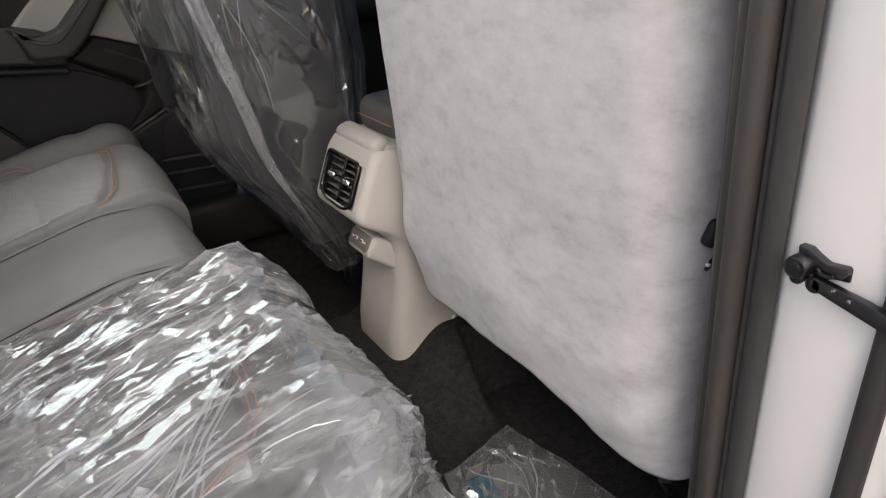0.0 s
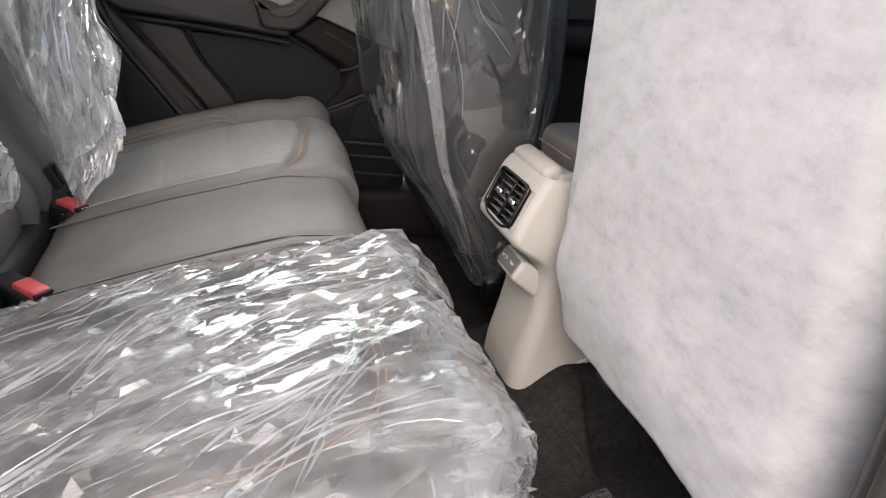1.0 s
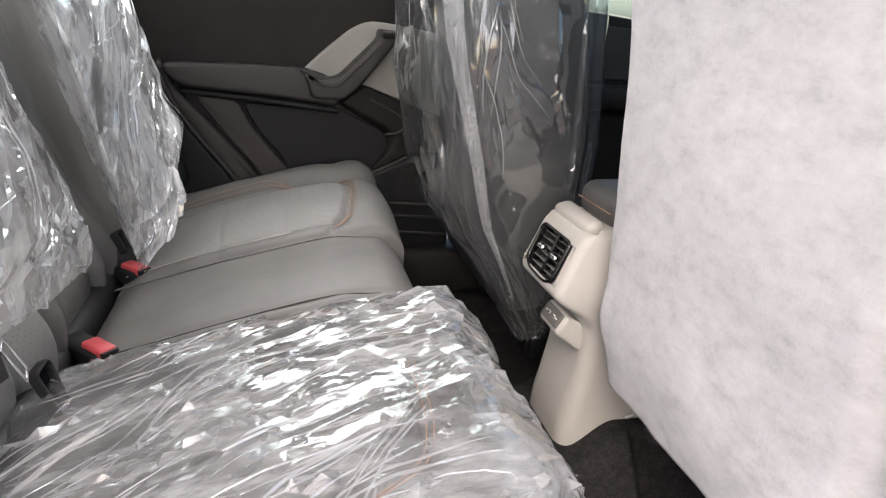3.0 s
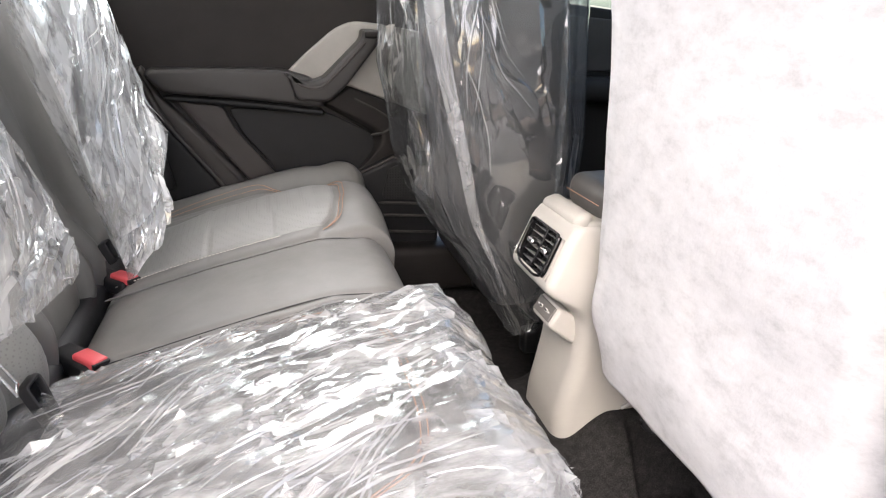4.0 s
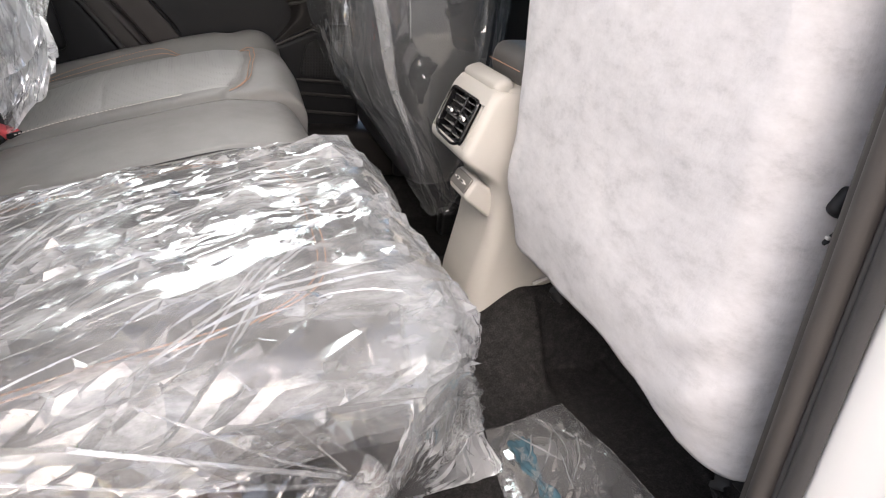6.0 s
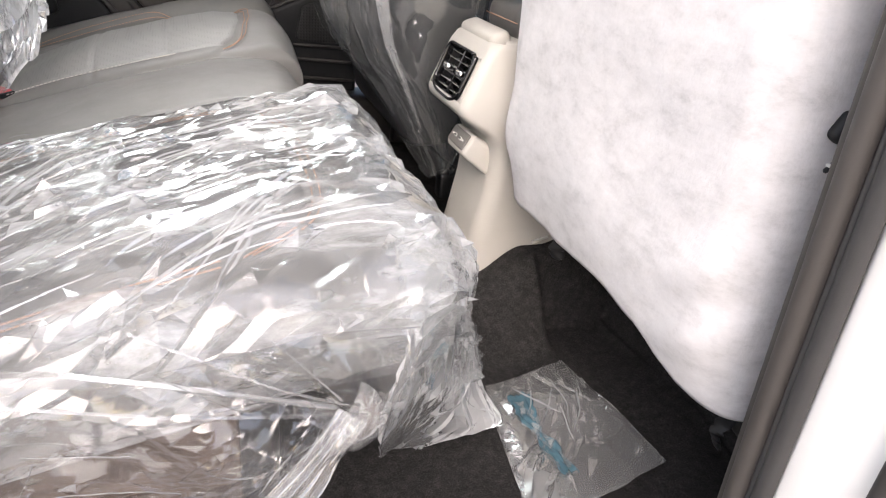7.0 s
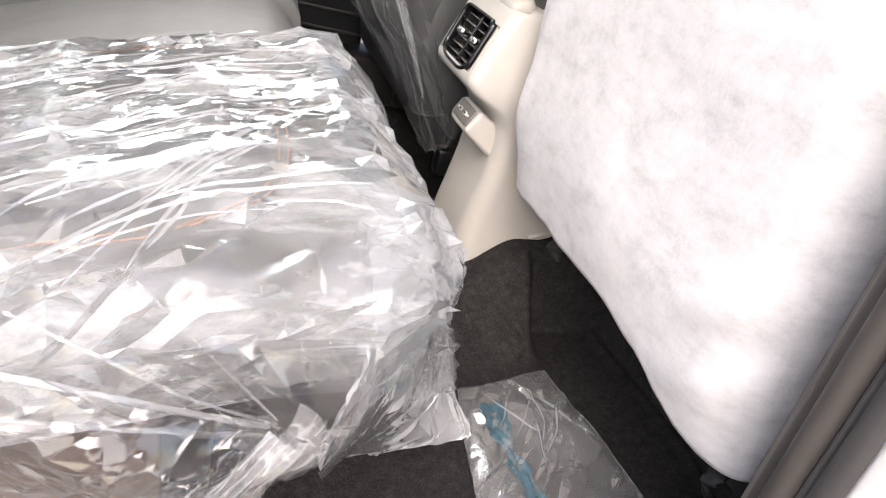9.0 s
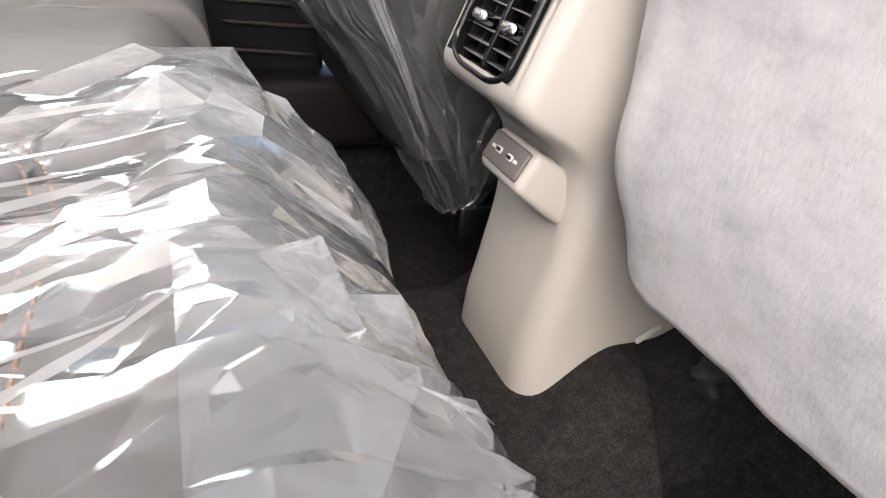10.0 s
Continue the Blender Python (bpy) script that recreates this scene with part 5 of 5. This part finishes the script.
# ---- clear plastic wraps ----
def near_wrap():
    th = empty("plastic_seat_cover", "crumpled clear plastic cover over the rear seat cushion", "plastic cover", "clear plastic covers", at=(-0.35, -0.3, 0.4))

    def top(x, y):
        return seat_top(x, y) + 0.011 + 0.008 * np.clip(1 - ((y + 0.28) / 0.24) ** 2, 0, 1) - 0.026 * step(-y, 0.42, 0.53)

    Q = drape(-0.640, -0.126, -0.527, -0.088, 0.038, 0.24, 300, 260, top)
    # the front slants out towards the floor, less so by the door
    below = np.clip(0.385 - Q[..., 2], 0, 1) * step(Q[..., 0], -0.165, -0.125)
    Q[..., 0] += below * (0.40 - 0.16 * step(-Q[..., 1], 0.40, 0.52) - 0.14 * step(Q[..., 1], -0.16, -0.08))
    Q[..., 1] += 0.55 * below * step(-Q[..., 1], 0.36, 0.53)
    Q[..., 0] += 0.023 * np.exp(-((Q[..., 2] - 0.342) / 0.042) ** 2) * step(Q[..., 0], -0.15, -0.115) * step(Q[..., 1], -0.50, -0.42)
    Q[..., 2] += 0.009 * np.exp(-((Q[..., 0] + 0.15) / 0.03) ** 2) * step(Q[..., 1], -0.42, -0.32) * step(Q[..., 2], 0.31, 0.36)
    # a peak stands up at the front inner corner
    Q[..., 2] += 0.009 * np.exp(-((Q[..., 0] + 0.185) / 0.030) ** 2 - ((Q[..., 1] + 0.11) / 0.04) ** 2)
    Q[..., 2] += (0.007 * value_noise(Q[..., 0] / 0.055, Q[..., 1] / 0.08, 44) + 0.005 * value_noise(Q[..., 0] / 0.022, Q[..., 1] / 0.05, 45)) * step(Q[..., 1], -0.22, -0.13) * step(Q[..., 2], 0.26, 0.32)
    Q = Q[62:, 49:]
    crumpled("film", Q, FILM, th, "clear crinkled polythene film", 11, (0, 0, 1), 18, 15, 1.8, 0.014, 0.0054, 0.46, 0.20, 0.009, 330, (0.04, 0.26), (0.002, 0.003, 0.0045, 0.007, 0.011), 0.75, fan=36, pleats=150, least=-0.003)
    crumpled("inner_film", Q[156:214, :-60] - 0.007 * np.array([1, 0, 0.6]), FILM_MILKY, th, "second milky layer of film round the front edge", 23, (1, 0, 1), 30, 40, amp=0.07, billow=0.004, folds=16, reach=(0.03, 0.12))
    # gathered hem string down the door side, knot and loose skirt
    part("hem_string", tube([(-0.40, -0.528, 0.335), (-0.375, -0.537, 0.334), (-0.335, -0.543, 0.326), (-0.28, -0.543, 0.306), (-0.226, -0.541, 0.286)], 0.0024, 80, 10, 0.8, 14, 0.15), FILM_MILKY, th, "twisted plastic hem")
    for pts, r in (([(-0.47, -0.531, 0.328), (-0.40, -0.543, 0.318), (-0.32, -0.549, 0.302), (-0.226, -0.545, 0.283)], 0.0015), ([(-0.36, -0.516, 0.352), (-0.31, -0.534, 0.333), (-0.27, -0.542, 0.312), (-0.222, -0.541, 0.288)], 0.0013), ([(-0.30, -0.500, 0.360), (-0.262, -0.530, 0.334), (-0.222, -0.540, 0.290)], 0.0011)):
        part("pulled_fold", tube(pts, r, 70, 8, 0.6, 9, 0.3), FILM_BAND, th, "taut gathered fold of film")
    return th


near_wrap()

sticker = tagged(part("sticker", rbox((0.015, 0.008, 0.0012), 0.0004, pose(-0.470, -0.490, 0.353, 20, -8, 20)), GREEN, None, "bright green paper sticker on the plastic cover"), category="sticker")


def ribbon(pts, width, face, pleats, amp, n=120, k=40, seed=1, ends=(0.7, 1.2)):
    """A soft band of gathered film along a path, pleated lengthwise; face is the way it looks."""
    c = smooth_path(pts, n)
    tan = np.gradient(c, axis=0)
    tan /= np.linalg.norm(tan, axis=1)[:, None]
    f = np.array(face, float)
    f /= np.linalg.norm(f)
    ac = np.cross(tan, f)
    U, V = np.meshgrid(np.linspace(0, 1, n), np.linspace(-1, 1, k), indexing="ij")
    w = width * (ends[0] + (ends[1] - ends[0]) * U) * (1 + 0.12 * value_noise(U * 5, np.sign(V) * 3, seed))
    h = amp * (np.abs(value_noise(V * pleats + 0.4 * value_noise(U * 3, V * 2, seed), U * 2.5, seed + 2)) + 0.8 * (1 - V ** 2))
    return c[:, None] + ac[:, None] * (V * w / 2)[..., None] + f * h[..., None]


def skirt():
    """Loose lower part of the cover, hanging past the bench's door side to the floor."""
    th = empty("plastic_skirt", "loose clear plastic hanging from the seat cover to the floor", "plastic cover", "clear plastic covers", at=(-0.3, -0.52, 0.1))
    n, k = 160, 90
    U, V = np.meshgrid(np.linspace(0, 1, n), np.linspace(0, 1, k), indexing="ij")
    topl = smooth_path([(-0.62, -0.533, 0.356), (-0.44, -0.538, 0.348), (-0.335, -0.541, 0.324), (-0.26, -0.540, 0.298), (-0.225, -0.536, 0.286)], n)
    botl = smooth_path([(-0.62, -0.505, 0.190), (-0.50, -0.520, 0.195), (-0.42, -0.530, 0.185), (-0.345, -0.540, 0.176), (-0.290, -0.545, 0.192), (-0.250, -0.545, 0.240), (-0.222, -0.541, 0.280)], n)
    Q = topl[:, None] * (1 - V[..., None]) + botl[:, None] * V[..., None]
    Q[..., 1] -= 0.014 * np.sin(V * math.pi) + 0.006 * np.exp(-((V - 0.16 - 0.08 * U) / 0.13) ** 2) * (1 - step(U, 0.55, 0.88))
    crumpled("film", Q, FILM_SIDE, th, "clear crinkled polythene film", 51, (0, -1, 0), -16, 24, 1.8, 0.026, 0.008, 0.36, 0.22, 0.012, 90, (0.05, 0.25), (0.002, 0.003, 0.0045, 0.007, 0.011), pleats=60)
    # gathered knot: a rosette of folded film
    U, V = np.meshgrid(np.linspace(0.06, 1, 40), np.linspace(0, 1, 90), indexing="ij")
    ang = radians(70) - V * radians(200)
    rad = U * (0.034 + 0.005 * value_noise(V * 5, V * 0, 21))
    lift = 0.012 * np.sin(U * 2.4) + 0.006 * U * np.abs(value_noise(V * 10, U * 0.8, 22))
    sheet("knot", np.stack([-0.226 + rad * np.cos(ang) * 0.95, -0.546 - lift, 0.284 + rad * np.sin(ang) * 0.95], -1), FILM_BAND, th, "gathered plastic knot")
    sheet("hem_band", ribbon([(-0.218, -0.552, 0.288), (-0.240, -0.558, 0.258), (-0.268, -0.564, 0.225), (-0.300, -0.566, 0.194), (-0.335, -0.562, 0.176)], 0.036, (0.1, -1, 0.35), 3.2, 0.007, 220, 60, seed=4), FILM_BAND, th, "gathered milky plastic hem band")
    # corner of the cover, drawn together into the knot
    W = np.linspace(0, 1, 60)[None, :, None]
    a = smooth_path([(-0.345, -0.541, 0.337), (-0.29, -0.540, 0.345), (-0.23, -0.540, 0.352), (-0.165, -0.540, 0.348)], 100)
    b = smooth_path([(-0.262, -0.549, 0.283), (-0.235, -0.554, 0.276), (-0.205, -0.555, 0.273), (-0.182, -0.552, 0.278)], 100)
    Q = a[:, None] * (1 - W) + b[:, None] * W - 0.006 * np.sin(W * math.pi) * np.array([0, 1, 0])
    crumpled("corner_gather", Q, FILM_SIDE, th, "clear film drawn together into the knot", 63, (0, -1, 0), 62, 22, 1.8, 0.020, 0.006, 0.4, 0.2, 0.006, 40, (0.02, 0.07), pleats=14)
    # tail that spills on to the floor ahead of the bench
    U, V = np.meshgrid(np.linspace(0, 1, 120), np.linspace(0, 1, 100), indexing="ij")
    a = smooth_path([(-0.128, -0.22, 0.345), (-0.085, -0.228, 0.26), (-0.048, -0.245, 0.17), (-0.015, -0.28, 0.10), (0.016, -0.315, 0.05)], 120)
    b = smooth_path([(-0.170, -0.546, 0.325), (-0.190, -0.548, 0.268), (-0.168, -0.50, 0.175), (-0.130, -0.41, 0.095), (-0.079, -0.345, 0.026)], 120)
    mid = smooth_path([(-0.124, -0.35, 0.348), (-0.072, -0.345, 0.26), (-0.038, -0.338, 0.175), (-0.005, -0.334, 0.11), (0.034, -0.335, 0.040)], 120)
    W = V[..., None]
    Q = a[:, None] * (1 - W) * (1 - 2 * W) + 4 * mid[:, None] * W * (1 - W) + b[:, None] * W * (2 * W - 1)
    crumpled("tail", Q, FILM_TAIL, th, "crumpled film spilling to the carpet", 71, (0.5, 0, 1), 30, 45, 1.4, 0.024, 0.007, 0.35, 0.20, 0.010, 40, (0.03, 0.12), pleats=24)


skirt()


def seat_bag():
    th = empty("plastic_seat_bag", "clear plastic bag hanging over the far front seat back", "plastic cover", "clear plastic covers", at=(0.0, 0.3, 0.2))
    n, k = 200, 220
    u, v = np.linspace(0, 1, n), np.linspace(0, 2 * math.pi, k, endpoint=False)
    U, V = np.meshgrid(u, v, indexing="ij")
    z = 1.05 + (0.175 - 1.05) * U
    zz = np.array([0.17, 0.21, 0.28, 0.345, 0.38, 0.45, 0.55, 0.65, 0.80, 1.06])
    rear = np.interp(z, zz, [0.100, 0.070, 0.030, -0.014, -0.055, -0.088, -0.100, -0.116, -0.122, -0.11])
    front = np.interp(z, zz, [0.135, 0.165, 0.19, 0.20, 0.205, 0.215, 0.222, 0.215, 0.205, 0.19])
    near = np.interp(z, zz, [0.160, 0.146, 0.138, 0.138, 0.138, 0.136, 0.134, 0.132, 0.134, 0.145])
    far = np.interp(z, zz, [0.36, 0.46, 0.54, 0.58, 0.59, 0.60, 0.605, 0.605, 0.60, 0.57])
    c, s = np.cos(V), np.sin(V)
    e = 0.55
    ex, ey = np.sign(c) * np.abs(c) ** e, np.sign(s) * np.abs(s) ** e
    x = (rear + front) / 2 + (front - rear) / 2 * ex
    y = (near + far) / 2 + (far - near) / 2 * ey
    # folds hang from the top and run together at the bottom
    fold = 0.0030 * tri(V * 0.24 * 9 + 0.9 * value_noise(z * 2.5, V * 1.7, 81)) * step(z, 0.15, 0.35)
    Q = np.stack([x + fold * ex * 0.9, y + fold * ey * 0.9, z + 0.010 * np.sin(V * 3) * U + 0.008 * value_noise(V * 6, U * 3, 4) * (U > 0.9)], -1)
    Q = np.concatenate([Q, Q[:, :1]], 1)
    rear, front = int(k * 0.45), int(k * 0.80)
    crumpled("film", Q[:, rear:front], FILM_BAG, th, "clear folded polythene film", 87, (0, -1, 0), 4, 14, 2.4, 0.034, 0.008, 0.32, 0.2, 0.007, 120, (0.05, 0.35), pleats=36)
    sheet("far_side_film", Q[:, :rear + 1], FILM_BAG, th)
    sheet("front_film", Q[:, front - 1:], FILM_BAG, th)
    sheet("fold_band", ribbon([(-0.112, 0.124, 0.96), (-0.093, 0.124, 0.754), (-0.072, 0.122, 0.649), (-0.036, 0.122, 0.516), (-0.012, 0.124, 0.42), (0.020, 0.128, 0.35), (0.055, 0.134, 0.275)], 0.030, (-0.35, -1, 0.2), 1.2, 0.004, seed=7, ends=(1.2, 0.15)), FILM_FOLD, th, "milky doubled fold of film")


seat_bag()


def back_wraps():
    for seed, left, right, puff, lb in (
        (91, [(-0.75, 0.08, 1.02), (-0.640, 0.105, 0.74), (-0.600, 0.150, 0.53), (-0.578, 0.200, 0.36), (-0.575, 0.225, 0.325)], [(-0.72, 0.56, 1.02), (-0.615, 0.485, 0.72), (-0.585, 0.465, 0.58), (-0.545, 0.36, 0.49), (-0.512, 0.262, 0.455)], 0.030, "clear plastic cover torn open on the far rear seat back"),
        (97, [(-0.71, -0.60, 0.98), (-0.600, -0.58, 0.76), (-0.560, -0.54, 0.61), (-0.560, -0.48, 0.522)], [(-0.70, -0.30, 0.96), (-0.615, -0.20, 0.72), (-0.585, -0.125, 0.58), (-0.575, -0.06, 0.50), (-0.575, -0.045, 0.448)], 0.015, "clear plastic cover over the near rear seat back"),
    ):
        th = empty("plastic_seat_back_cover", lb, "plastic cover", "clear plastic covers", at=(-0.6, left[2][1], 0.4))
        n, k = 150, 130
        a, b = smooth_path(left, n), smooth_path(right, n)
        V = np.linspace(0, 1, k)[None, :, None]
        Q = a[:, None] * (1 - V) + b[:, None] * V
        Q = Q + puff * np.sin(V * math.pi) ** 0.7 * OUT
        U = np.linspace(0, 1, n)[:, None]
        T = V[..., 0]
        if seed == 91:
            # a bunched lump at the outer side
            Q = Q + (0.030 * np.exp(-((U - 0.62) / 0.10) ** 2 - ((T - 0.9) / 0.16) ** 2))[..., None] * OUT
        Q[-14:, :, 2] -= (np.linspace(0, 1, 14) ** 2)[:, None] * 0.014 * (1 + value_noise(np.linspace(0, 14, k), np.zeros(k), seed))[None, :]
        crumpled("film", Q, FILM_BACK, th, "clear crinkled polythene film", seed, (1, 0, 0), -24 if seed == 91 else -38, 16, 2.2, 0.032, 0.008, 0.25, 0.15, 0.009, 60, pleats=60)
        if seed == 91:
            # the torn upper layer lies over the lower one and ends in a slanting hem
            M = np.stack([Q[: int(n * 0.85)][np.clip((np.linspace(0, 0.70 + 0.13 * w, 100) * (n - 1)).astype(int), 0, n - 1), int(w * (k - 1))] for w in np.linspace(0, 1, 60)], 1) + 0.008 * OUT
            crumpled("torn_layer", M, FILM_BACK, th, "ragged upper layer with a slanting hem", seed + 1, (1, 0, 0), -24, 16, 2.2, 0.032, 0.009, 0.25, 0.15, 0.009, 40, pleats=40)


back_wraps()


def floor_bag():
    th = empty("plastic_bag", "flat clear plastic bag with a blue-green slip on the carpet", "plastic bag", at=(0.12, -0.35, 0.03))
    n = 80
    U, V = np.meshgrid(np.linspace(0, 1, n), np.linspace(0, 1, n), indexing="ij")
    c00, c10, c11, c01 = np.array([0.197, -0.205]), np.array([0.060, -0.230]), np.array([0.010, -0.475]), np.array([0.232, -0.425])
    G = ((1 - U) * (1 - V))[..., None] * c00 + (U * (1 - V))[..., None] * c10 + (U * V)[..., None] * c11 + ((1 - U) * V)[..., None] * c01
    G = G + 0.006 * np.stack([value_noise(U * 5, V * 5, 7), value_noise(U * 5, V * 5, 9)], -1)
    base = floor_height(G[..., 0], G[..., 1])
    swell = np.sin(U * math.pi) * np.sin(V * math.pi)
    for nm, k, sd in (("upper_film", 1.0, 61), ("lower_film", 0.25, 66)):
        H = 0.008 + 0.012 * k * swell ** 0.6
        crumpled(nm, np.concatenate([G, (base + H)[..., None]], -1), FILM_FLAT if k == 1 else FILM_SIDE, th, "thin clear bag film", sd, (0, 0, 1), 65, 25, 1.6, 0.034, 0.009, 0.25, 0.12 * k, 0.003 * k, 30 if k == 1 else 4, (0.04, 0.18), pleats=14 if k == 1 else 0)
    n2 = 40
    U, V = np.meshgrid(np.linspace(0, 1, n2), np.linspace(0, 1, 16), indexing="ij")
    ctr = smooth_path([(0.092, -0.268, 0), (0.086, -0.315, 0), (0.088, -0.360, 0), (0.092, -0.418, 0)], n2)
    wd = 0.011 + 0.005 * value_noise(np.linspace(0, 7, n2), np.zeros(n2), 5) + 0.003 * facet_noise(np.linspace(0, 19, n2), np.zeros(n2), 6)
    Q = np.stack([ctr[:, None, 0] + (V - 0.5) * 2 * wd[:, None], ctr[:, None, 1] + 0.006 * value_noise(U * 9, V * 9, 3), 0.018 + floor_height(ctr[:, None, 0] + (V - 0.5) * 2 * wd[:, None], ctr[:, None, 1] + 0 * V) + 0.004 * value_noise(U * 12, V * 6, 8)], -1)
    sheet("slip", Q, BLUE, th, "crumpled blue-green paper slip", 0.0006)


floor_bag()
